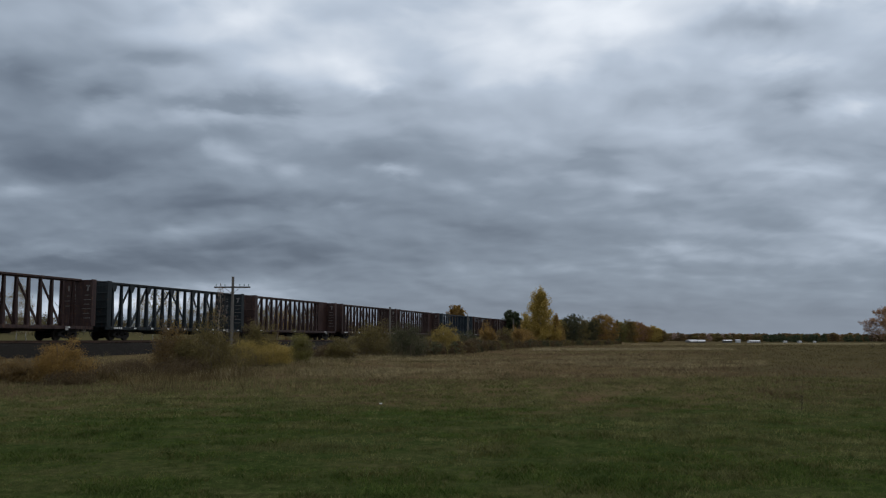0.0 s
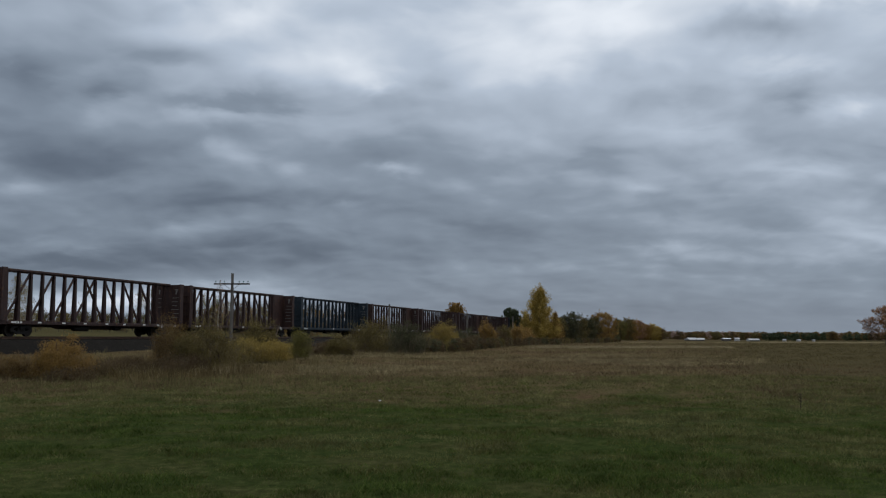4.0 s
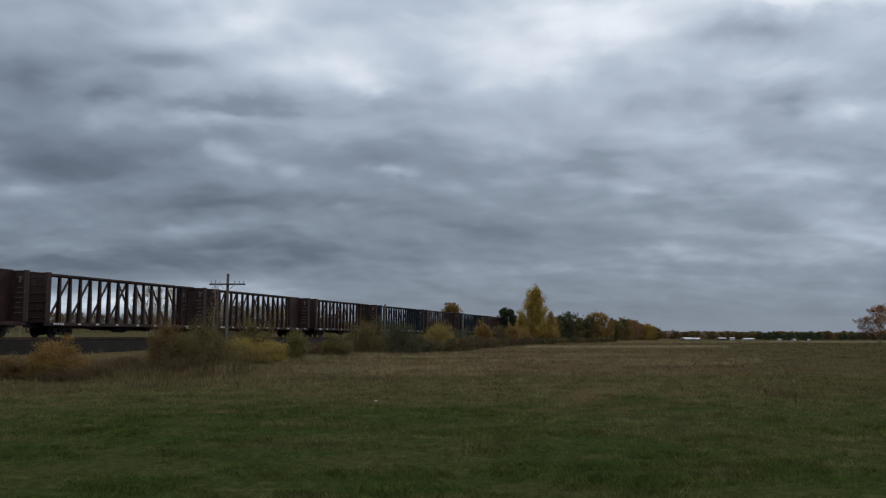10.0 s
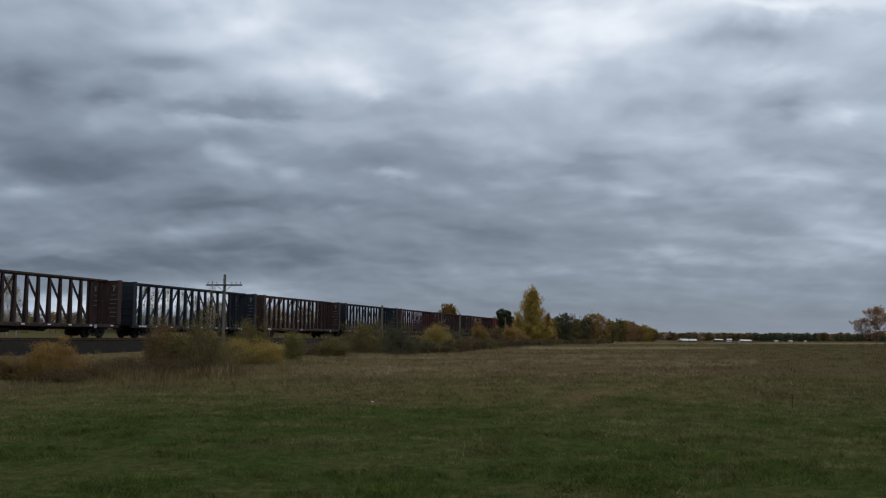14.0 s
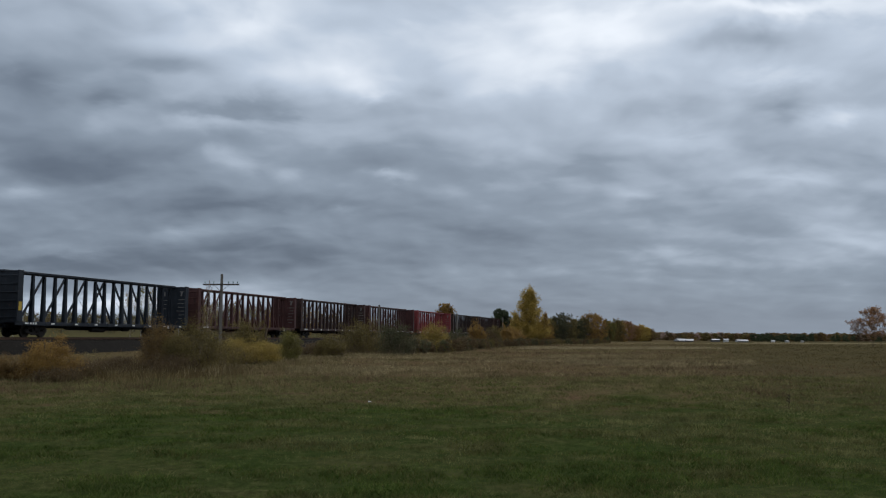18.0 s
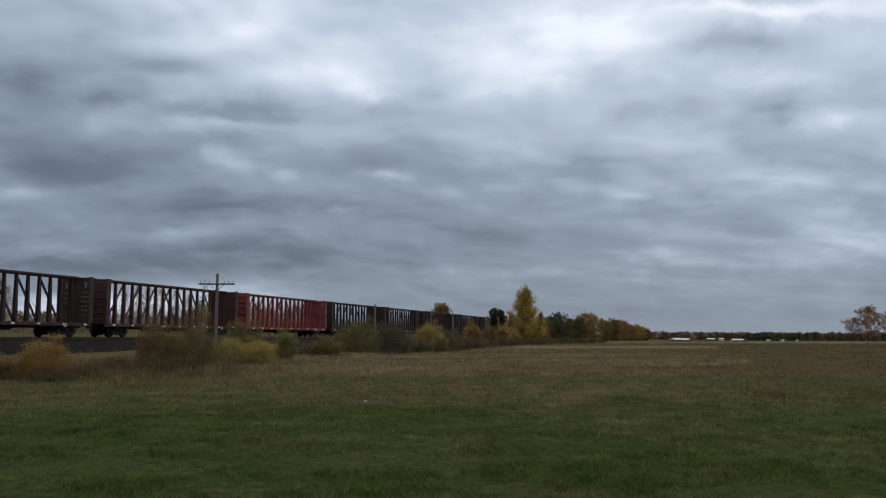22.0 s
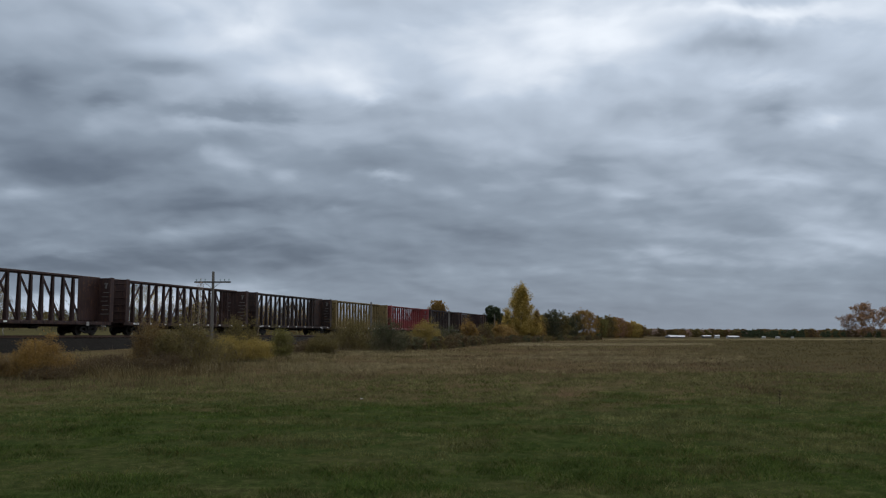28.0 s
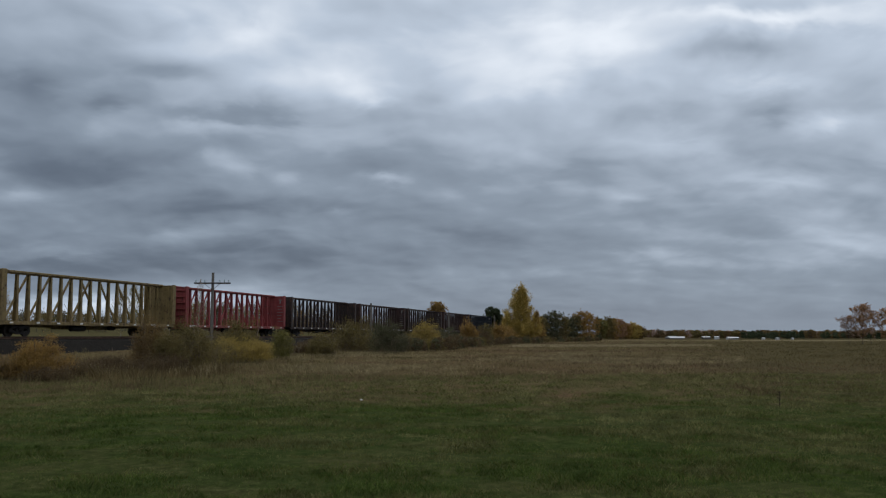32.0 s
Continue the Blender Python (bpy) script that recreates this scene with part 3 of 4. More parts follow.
def centre_sill(bm):
    add_box(bm, (2 * HALF - 0.5, 0.56, 0.36), (0, 0, 0.87), bevel=0.02)
    add_box(bm, (7.0, 0.50, 0.14), (0, 0, 0.62), top=1.15)


def deck_shape(bm):
    add_box(bm, (2 * HALF - 0.2, 2.62, 0.06), (0, 0, DECK - 0.025))
    for i in range(18):
        add_box(bm, (0.12, 2.6, 0.16), ((i - 8.5) * BAY, 0, 0.98))


def top_chord(bm):
    add_box(bm, (2 * HALF - 0.2, 0.46, 0.17), (0, 0, TOP - 0.085), bevel=0.02)
    add_box(bm, (2 * HALF - 0.3, 0.20, 0.10), (0, 0, TOP - 0.21))


def reservoir_shape(bm):
    add_tube(bm, (-0.8, 0, 0), (0.8, 0, 0), 0.22, 0.22, 14)
    add_tube(bm, (0.8, 0, 0), (0.88, 0, 0), 0.22, 0.12, 14)
    add_tube(bm, (-0.88, 0, 0), (-0.8, 0, 0), 0.12, 0.22, 14)


def build_truck(parent, x):
    truck = new("truck")
    truck.parent = parent
    truck.matrix_basis = pose(x, 0, 0)
    for s in (-1, 1):
        part("side_frame", shape("side_frame", truck_side), M_TRUCK, truck, at=pose(0, s * 1.0, 0))
        part("springs", shape("springs", springs), M_TRUCK, truck, at=pose(0, s * 1.0, 0))
    part("bolster", shape("bolster", lambda bm: add_box(bm, (0.36, 2.3, 0.3), (0, 0, 0.62), bevel=0.03)), M_TRUCK, truck)
    sets = [part("wheelset", shape("wheelset", wheelset_shape), M_WHEEL, truck, at=pose(sx * 0.89, 0, 0.457)) for sx in (-1, 1)]
    return sets


# colour, lettered, tape: white plates on the sill
WAGONS = (
    ("brown", 1, 1), ("brown", 1, 0), ("green", 1, 1), ("brown", 1, 0), ("brown", 1, 1), ("brown", 2, 0), ("blue", 1, 0), ("brown", 1, 0),
    ("brown", 1, 1), ("brown", 1, 1), ("brown", 1, 1), ("navy", 1, 1), ("brown", 1, 0), ("navy", 1, 1), ("oxide", 1, 0), ("brown", 1, 1),
    ("oxide", 0, 1), ("red", 1, 1), ("dark", 0, 0), ("brown", 1, 0), ("brown", 1, 1), ("dark", 1, 1), ("yellow", 0, 1), ("red", 1, 1),
    ("dark", 0, 1), ("brown", 1, 1), ("dark", 1, 0), ("brown", 1, 0), ("navy", 1, 1), ("brown", 1, 0), ("brown", 0, 1), ("dark", 1, 0), ("brown", 1, 0),
)
FIRST = -1
WORDS = {"brown": "weathered brown", "oxide": "red oxide", "dark": "sooty dark brown", "green": "dark green", "blue": "faded blue",
         "navy": "dark navy blue", "red": "faded red", "yellow": "dull yellow"}


SHEETED = (2, 4, 6, 8, 18, 20)
BRACING = {
    1: (0.0, ((0.0, 2.55), (3.0, 4.8), (5.0, 6.8), (7.0, 8.6))),
    11: (0.5, ((0.5, 3.3), (3.5, 5.35), (5.5, 7.4))),
}
# couplings are drawn out or pushed in: how far each wagon stands from its even place, in metres
SLACK = {1: -0.1, 2: 0.5, 3: 0.6, 4: 0.0, 5: 0.18, 6: 0.05, 7: 0.1, 8: 0.2, 9: 0.3, 12: 0.35, 13: 0.45, 14: 0.2, 16: 0.5, 17: 0.6, 20: 0.3, 21: 0.1}


def build_wagon(number, colour, lettered, tape, rng):
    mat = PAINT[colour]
    proud = 0.13 if colour in ("red", "yellow") else 0.045
    car = new("centre_beam_wagon")
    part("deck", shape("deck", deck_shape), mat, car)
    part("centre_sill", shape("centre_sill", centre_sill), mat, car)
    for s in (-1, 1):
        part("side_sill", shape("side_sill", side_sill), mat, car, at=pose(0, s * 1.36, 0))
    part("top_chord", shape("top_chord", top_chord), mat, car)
    # braces lean to the middle: where each one's head and foot stand, in bays
    shift, braces = BRACING.get(number, (0.5, ((-0.47, 1.48), (1.53, 3.48), (3.53, 5.48), (5.53, 7.48))))
    for i in range(17 if shift == 0 else 18):
        part("post", shape("post", post_shape), mat, car, at=pose((i - 8 - shift) * BAY, 0, DECK))
    for head, foot in braces:
        me = shape("brace_%.2f" % (foot - head), lambda bm: brace_shape(bm, BAY * (foot - head)))
        part("brace", me, mat, car, at=pose(-foot * BAY, 0.05, DECK))
        part("brace", me, mat, car, at=pose(foot * BAY, 0.05, DECK, 0, 0, 180))
        if number in BRACING:
            for x in {-head, head}:
                part("gusset", shape("gusset", gusset_shape), mat, car, at=pose(x * BAY, -0.19, TOP - 0.17))
    if number in SHEETED:
        part("end_sheet", shape("end_sheet", lambda bm: add_box(bm, (HALF - 0.25 - 8.3, 0.06, TOP - DECK - 0.2), ((HALF - 0.25 + 8.3) / 2, -0.2, (TOP + DECK) / 2))), mat, car)
    for s in (-1, 1):
        head = part("bulkhead", shape("bulkhead", bulkhead_shape), mat, car, at=pose(s * (HALF - 0.2), 0, DECK))
        for k in range(6):
            part("rib", shape("rib_%.2f" % proud, lambda bm: add_box(bm, (proud, 2.9, 0.09), bevel=0.012)), mat, head, at=pose(s * (0.05 + proud / 2), 0, 0.3 + k * 0.6))
        for y in (-1.49, 1.49):
            part("corner_post", shape("corner_post", lambda bm: add_box(bm, (0.52, 0.10, TOP - DECK - 0.06), (0, 0, (TOP - DECK - 0.06) / 2), bevel=0.015)), mat, head, at=pose(-s * 0.06, y, 0))
        if s > 0 and lettered:
            slab = shape("stencil", lambda bm: add_box(bm, (0.012, 1, 1)))
            marks = [(-0.95, 3.0, 0.16, 0.46, 12), (-0.95, 3.2, 0.36, 0.10, 0), (0.85, 3.0, 0.13, 0.42, 0)]
            marks += [(-0.9 + rng.uniform(-0.1, 0.1), 2.45 - 0.36 * k, rng.uniform(0.4, 0.95), 0.055, 0) for k in range(6)]
            marks += [(0.8 + rng.uniform(-0.1, 0.1), 2.4 - 0.4 * k, rng.uniform(0.3, 0.6), 0.05, 0) for k in range(3)]
            # a worn column of upright lettering
            marks += [(0.32 + rng.uniform(-0.03, 0.03), 0.75 + 0.24 * k, rng.uniform(0.12, 0.26), rng.uniform(0.11, 0.19), 0) for k in range(11) if k not in (3, 7 + lettered % 2)]
            for y, z, w, h, lean in marks:
                part("stencil", slab, M_STENCIL, head, "worn white stencilled marking", at=pose(-0.056, y, z, lean) @ Matrix.Diagonal((1, w, h, 1)))
    if number == 12:
        part("placard", shape("placard", lambda bm: add_box(bm, (0.30, 0.02, 0.62))), M_PLACARD, car, "yellow hazard placard", at=pose(-HALF + 0.26, -1.56, DECK + 1.1))
    if lettered:
        for k in range(3):
            part("number_stencil", shape("number_stencil", lambda bm: add_box(bm, (0.16, 0.012, 0.15))), M_REFLECT, car, "pale painted digit on the sill", at=pose(-9.6 + 0.26 * k, -1.447, 1.0))
    for k in rng.sample(range(4, 14), 3):
        part("tally_plate", shape("tally_plate", lambda bm: add_box(bm, (0.13, 0.012, 0.34))), M_REFLECT, car, "small pale plate on a post", at=pose((k - 8.5) * BAY, -0.125, DECK + rng.choice((1.5, 1.9))))
    wheels = []
    for s in (-1, 1):
        wheels += build_truck(car, s * 8.6)
        part("coupler", shape("coupler", coupler_shape), M_TRUCK, car, at=pose(s * (HALF - 0.25), 0, 0.85, 0, 0, 0 if s > 0 else 180))
        part("air_hose", shape("air_hose", hose_shape), M_TRUCK, car, at=pose(s * HALF, 0, 0, 0, 0, 0 if s > 0 else 180))
    part("air_reservoir", shape("air_reservoir", reservoir_shape), M_TRUCK, car, at=pose(-1.6 + rng.uniform(-0.5, 0.5), -0.75, 0.62))
    part("brake_cylinder", shape("brake_cylinder", lambda bm: add_tube(bm, (-0.35, 0, 0), (0.4, 0, 0), 0.16, 0.16, 12)), M_TRUCK, car, at=pose(2.6, -0.7, 0.66))
    plate = shape("plate", lambda bm: add_box(bm, (0.34, 0.012, 0.11)))
    for k in range(9 if tape else 3):
        x = -HALF + 1.3 + k * (2.5 if tape else 8.9) + rng.uniform(-0.25, 0.25)
        part("reflector", plate, M_REFLECT, car, "pale reflective plate", at=pose(x, -1.452, 1.0))
    part("route_card", shape("route_card", lambda bm: add_box(bm, (0.32, 0.02, 0.30))), M_CARD, car, "white framed board on the sill", at=pose(8.0, -1.46, 0.92))
    if rng.random() < 0.6:
        for k in range(rng.randint(2, 6)):
            x = -HALF + 0.6 + BAY * rng.randint(1, 15)
            drop = rng.choice((0.9, 1.2))
            me = shape("cable_%d" % (drop > 1), lambda bm: add_tube(bm, (0, 0, 0), (BAY * 0.9, 0.02, -drop), 0.014, 0.014, 5))
            part("tie_down_cable", me, M_WIRE, car, "slack steel tie-down cable", at=pose(x, -0.5, DECK + rng.uniform(1.5, 1.9)))
    tagged(car, "empty %s centre-beam lumber wagon with solid end bulkheads" % WORDS[colour], "freight wagon", "wagons of the train")
    return car, wheels


def build_train():
    rng = random.Random(11)
    out = []
    for i, (colour, lettered, tape) in enumerate(WAGONS):
        out.append((FIRST + i, *build_wagon(FIRST + i, colour, lettered, tape, rng)))
    return out


TRAIN = build_train()

# ---- plants ----
def leaf_quads(rng, centres, spread, size, per, flat=0.0):
    """Loose four-cornered leaves scattered round the centres."""
    c = np.repeat(np.asarray(centres, dtype=float), per, axis=0)
    n = len(c)
    c = c + rng.normal(0, 1, (n, 3)) * np.asarray(spread)
    u = rng.normal(0, 1, (n, 3))
    u[:, 2] *= 1 - flat
    u /= np.linalg.norm(u, axis=1)[:, None] + 1e-9
    w = np.cross(u, rng.normal(0, 1, (n, 3)))
    w /= np.linalg.norm(w, axis=1)[:, None] + 1e-9
    s = size * rng.uniform(0.6, 1.4, (n, 1))
    return np.stack([c - u * s, c + w * s * 0.55, c + u * s, c - w * s * 0.55], axis=1)


def stalk_tris(rng, base, lean, length, width):
    """Thin tapering blades or twigs: a bent pair of faces from each base."""
    n = len(base)
    a = rng.uniform(0, 2 * np.pi, n)
    side = np.stack([np.cos(a), np.sin(a), np.zeros(n)], 1) * (width * rng.uniform(0.6, 1.3, n))[:, None]
    bend = np.clip(rng.normal(0, 1, (n, 3)), -1.5, 1.5) * lean
    bend[:, 2] = 0
    ln = (length * rng.uniform(0.55, 1.35, n))[:, None]
    mid = base + np.array([0, 0, 0.55]) * ln + bend * ln * 0.3
    tip = base + np.array([0, 0, 1.0]) * ln + bend * ln
    return np.stack([base - side, base + side, mid + side * 0.75, tip, mid - side * 0.75], 1)


def limb_mesh(bm, path, r0, r1, sides=7):
    """One tapering limb, skinned along its path."""
    rings, n = [], len(path)
    for i, p in enumerate(path):
        p = Vector(p)
        d = Vector(path[min(i + 1, n - 1)]) - Vector(path[max(i - 1, 0)])
        q = d.to_track_quat("Z", "Y")
        r = r0 + (r1 - r0) * i / (n - 1)
        rings.append([bm.verts.new(p + q @ Vector((r * math.cos(a), r * math.sin(a), 0))) for a in (2 * math.pi * k / sides for k in range(sides))])
    for low, high in zip(rings, rings[1:]):
        for k in range(sides):
            bm.faces.new((low[k], low[(k + 1) % sides], high[(k + 1) % sides], high[k]))
    bm.faces.new(rings[-1])


def wavy(rng, a, b, steps, sway):
    a, b = np.array(a, float), np.array(b, float)
    pts = []
    for i in range(steps + 1):
        k = i / steps
        pts.append(tuple(a + (b - a) * k + (rng.normal(0, sway, 3) * (0 < i < steps))))
    return pts


def build_bush(place, width, height, leaf, rng, leaves=2600, size=0.055, name="bush", label="", bare=0.12, full=0.85, group="bushes by the track"):
    """A many-stemmed bush: stems from one root, arching twigs, leaves in uneven clumps, thin towards the foot."""
    thing = new(name)
    thing.matrix_basis = Matrix.Translation(place)
    stems = bmesh.new()
    tips = []
    n = max(7, int(width * 4))
    for i in range(n):
        a, r = rng.uniform(0, 2 * math.pi), math.sqrt(rng.uniform(0, 1)) * width * 0.5
        h = height * (0.62 + 0.38 * rng.uniform(0, 1)) * (1 - 0.45 * (r / (width * 0.5)) ** 2.5)
        root = (0.7 * r * math.cos(a), 0.7 * r * math.sin(a), -0.05)
        tip = (r * math.cos(a), r * math.sin(a), h)
        path = wavy(rng, root, tip, 4, 0.022 * width)
        limb_mesh(stems, path, 0.007 * height ** 0.5, 0.002, 5)
        for k in range(7):
            f = bare + (1 - bare) * (k + rng.uniform(0, 1)) / 7
            j = min(3, int(f * 4))
            p = np.array(path[j]) + (np.array(path[j + 1]) - np.array(path[j])) * (f * 4 - j)
            tips.append(p + rng.normal(0, 0.09 * min(width, height), 3))
    tagged(part("brushwood", stems, M_BARK, thing), kind="stuff")
    base = np.array(tips)
    base = base[base[:, 2] > 0.1]
    tw = np.repeat(base, 9, axis=0) + rng.normal(0, 0.06 * width, (len(base) * 9, 3))
    tw[:, 2] = np.maximum(tw[:, 2] - 0.17 * height, 0.02)
    tagged(part("fine_growth", quads_mesh("fine_growth", stalk_tris(rng, tw, 0.28, 0.27 * height, 0.002 + size * 0.04), 5), M_TWIG, thing), kind="stuff")
    # the leafy body: a lumpy dome of clumps, thicker towards its skin
    m = 150
    e, a = rng.uniform(0.05, 1, m) ** 0.9, rng.uniform(0, 2 * np.pi, m)
    lump = 0.86 + 0.16 * np.sin(3 * a + 5 * e + rng.uniform(0, 6)) + rng.normal(0, 0.13, m)
    r = 0.5 * width * np.sqrt(np.clip(1 - (e * 0.98) ** 2.4, 0, 1)) * rng.uniform(0.25, 1, m) ** 0.45 * lump
    dome = np.stack([r * np.cos(a), r * np.sin(a), height * (0.04 + 0.84 * e * lump)], 1)
    body = np.concatenate([base, dome[rng.uniform(0, 1, m) < full]])
    q = leaf_quads(rng, body, (0.045 * width + 0.03, 0.045 * width + 0.03, 0.045 * height + 0.02), size, max(1, leaves // len(body)))
    q = q[q[:, :, 2].min(1) > 0.02]
    part("foliage", quads_mesh("foliage", q, 4), M_LEAF[leaf], thing)
    tagged(thing, label or "bush in autumn leaf", "bush", group)
    return thing


def build_tree(place, height, width, leaf, rng, leaves=5000, size=0.16, bark=None, shape_k=1.0, foot=0.18, name="tree", label="", group="", fork=1, gaps=0.5, slim=1.0):
    """A tree: tapered trunk, limbs that reach up and out, and a crown of leaf clumps with gaps.
    shape_k: the smaller, the broader the crown is at its top."""
    thing = new(name)
    thing.matrix_basis = Matrix.Translation(place)
    bark = bark or M_BARK
    trunk, limbs = bmesh.new(), bmesh.new()
    clumps = []
    r0 = (0.018 * height + 0.03) * slim
    for f in range(fork):
        lean = (rng.normal(0, 0.03) * height + (0.14 * width * (f - (fork - 1) / 2)), rng.normal(0, 0.03) * height)
        axis = wavy(rng, (0.12 * f, 0, -0.1), (lean[0], lean[1], height * 0.97), 7, 0.012 * height)
        limb_mesh(trunk, axis, r0 / fork ** 0.5, 0.015, 9)
        n = int(22 / fork) + 6
        for i in range(n):
            k = foot + (1 - foot) * (i + rng.uniform(0, 1)) / n
            j = min(6, int(k * 7))
            p = np.array(axis[j]) + (np.array(axis[j + 1]) - np.array(axis[j])) * (k * 7 - j)
            e = (k - foot) / (1 - foot)
            prof = min(1.0, 0.35 + 2.6 * e) * (1 - e ** (1.2 / shape_k) * 0.9) ** (0.75 * shape_k)
            reach = 0.5 * width * prof * rng.uniform(0.7, 1.15) / fork ** 0.4
            a = i * 2.4 + rng.uniform(-0.5, 0.5)
            tip = p + np.array([reach * math.cos(a), reach * math.sin(a), reach * rng.uniform(0.25, 0.8)])
            path = wavy(rng, p, tip, 3, 0.05 * reach)
            limb_mesh(limbs, path, r0 * 0.32 * (1 - 0.7 * k), 0.008, 5)
            for q in (0.45, 0.7, 0.9, 1.05):
                if rng.uniform(0, 1) > gaps * 0.45:
                    clumps.append(p + (tip - p) * q + rng.normal(0, 0.03 * width, 3))
        clumps.append(np.array(axis[-1]))
    part("trunk", trunk, bark, thing)
    tagged(part("branching", limbs, bark, thing), kind="stuff")
    c = np.array(clumps)
    tw = np.repeat(c, 6, axis=0) + rng.normal(0, 0.045 * width, (len(c) * 6, 3))
    tagged(part("fine_growth", quads_mesh("fine_growth", stalk_tris(rng, tw - np.array([0, 0, 0.04 * height]), 0.6, 0.075 * height, (0.05 * size + 0.006) * min(1, slim * 1.4)), 5), M_TWIG, thing), kind="stuff")
    # small uneven clumps around the limbs' ends
    sub = np.repeat(c, 5, axis=0) + rng.normal(0, 1, (len(c) * 5, 3)) * np.array([0.075, 0.075, 0.045]) * np.array([width, width, height]) * (1.2 - 0.4 * gaps)
    sub = sub[rng.uniform(0, 1, len(sub)) > gaps * 0.3]
    q = leaf_quads(rng, sub, (0.026 * width, 0.026 * width, 0.018 * height), size, max(1, leaves // len(sub)))
    part("crown", quads_mesh("crown", q, 4), M_LEAF[leaf], thing)
    tagged(thing, label or "tree in autumn leaf", "tree", group)
    return thing


def build_poplar(place, height, width, leaf, rng, leaves, size, label):
    """A poplar: straight pale trunk, many limbs that sweep steeply up, leaves in upright sprays, widest low down."""
    thing = new("poplar_tree")
    thing.matrix_basis = Matrix.Translation(place)
    trunk, limbs = bmesh.new(), bmesh.new()
    axis = wavy(rng, (0, 0, -0.1), (0.02 * height, 0, height * 0.96), 8, 0.006 * height)
    limb_mesh(trunk, axis, 0.016 * height, 0.02, 9)
    sprays = [np.array(axis[-1])] * 2
    n = 110
    for i in range(n):
        k = 0.06 + 0.86 * ((i + rng.uniform(0, 1)) / n) ** 1.45
        j = min(7, int(k * 8))
        p = np.array(axis[j]) + (np.array(axis[j + 1]) - np.array(axis[j])) * (k * 8 - j)
        wide = 0.5 * width * min(1.0, 0.85 + k) * (1.03 - k) ** 1.1 * rng.uniform(0.5, 1.12)
        a = i * 2.4 + rng.uniform(-0.5, 0.5)
        rise = wide * (0.25 + 1.5 * k) * rng.uniform(0.7, 1.4)
        rise = min(rise, height * rng.uniform(0.94, 1.0) - p[2])
        tip = p + np.array([wide * math.cos(a), wide * math.sin(a), rise])
        path = wavy(rng, p, tip, 3, 0.03 * wide)
        limb_mesh(limbs, path, 0.005 * height * (1 - 0.7 * k), 0.01, 5)
        for q in (0.4, 0.6, 0.75, 0.88, 1.0):
            sprays.append(p + (tip - p) * q)
    part("trunk", trunk, M_PALE_BARK, thing)
    tagged(part("branching", limbs, M_BARK, thing), kind="stuff")
    c = np.array(sprays)
    sub = np.repeat(c, 6, axis=0) + rng.normal(0, 1, (len(c) * 6, 3)) * np.array([0.028 * width, 0.028 * width, 0.034 * height])
    sub[:, 2] = np.clip(sub[:, 2], 0.1, height * 1.01)
    q = leaf_quads(rng, sub, (0.016 * width, 0.016 * width, 0.02 * height), size, max(1, leaves // len(sub)))
    part("crown", quads_mesh("crown", q, 4), M_LEAF[leaf], thing)
    tagged(thing, label, "tree", "trees of the hedgerow")
    return thing


def build_conifer(place, height, width, rng, leaves=3600, size=0.13, label="dark green spruce tree"):
    thing = new("spruce_tree")
    thing.matrix_basis = Matrix.Translation(place)
    trunk = bmesh.new()
    add_tube(trunk, (0, 0, -0.1), (0, 0, height), 0.02 * height, 0.01, 8)
    part("trunk", trunk, M_BARK, thing)
    pts = []
    tiers = 14
    for i in range(tiers):
        k = i / tiers
        for b in range(9):
            a = b * 0.7 + i * 1.1 + rng.uniform(-0.2, 0.2)
            reach = 0.5 * width * (1 - k) ** 0.9 * rng.uniform(0.75, 1.15)
            for q in (0.3, 0.65, 1.0):
                pts.append((reach * q * math.cos(a), reach * q * math.sin(a), height * (0.06 + 0.92 * k) - 0.12 * reach * q))
    q = leaf_quads(rng, pts, (0.05 * width, 0.05 * width, 0.012 * height), size, max(1, leaves // len(pts)), 0.5)
    part("crown", quads_mesh("crown", q, 4), M_LEAF["dark"], thing)
    tagged(thing, label, "tree", "trees of the hedgerow")
    return thing


def woods(name, label, spots_, height, leaf_names, rng, size, per, category="woods", least=0.55, broad=1.0):
    """Distant woods or brush as one body: trunks and leaf clumps over a strip of ground."""
    thing = new(name)
    stems = bmesh.new()
    sets = {k: [] for k in leaf_names}
    for x, y in spots_:
        h = height * rng.uniform(least, 1.15)
        w = h * rng.uniform(0.45, 0.75) * broad
        z = ground_z(x, y)
        add_tube(stems, (x, y, z - 0.2), (x, y, z + h * 0.85), 0.02 * h, 0.005 * h, 4)
        k = leaf_names[int(rng.integers(0, len(leaf_names)))]
        m = 12 if broad == 1 else 18
        e = rng.uniform(0, 1, m)
        a = rng.uniform(0, 2 * np.pi, m)
        r = 0.5 * w * np.sqrt(rng.uniform(0, 1, m)) * (1 - 0.6 * e ** 2)
        c = np.stack([x + r * np.cos(a), y + r * np.sin(a), z + h * (0.12 + 0.85 * e)], 1)
        sets[k].append(leaf_quads(rng, c, (0.10 * w, 0.10 * w, 0.06 * h), size, per))
    part("trunks", stems, M_BARK, thing)
    for k, v in sets.items():
        if v:
            part("foliage", quads_mesh("foliage", np.concatenate(v), 4), M_LEAF[k], thing)
    tagged(thing, label, category, kind="stuff")
    return thing


G = np.random.default_rng(42)


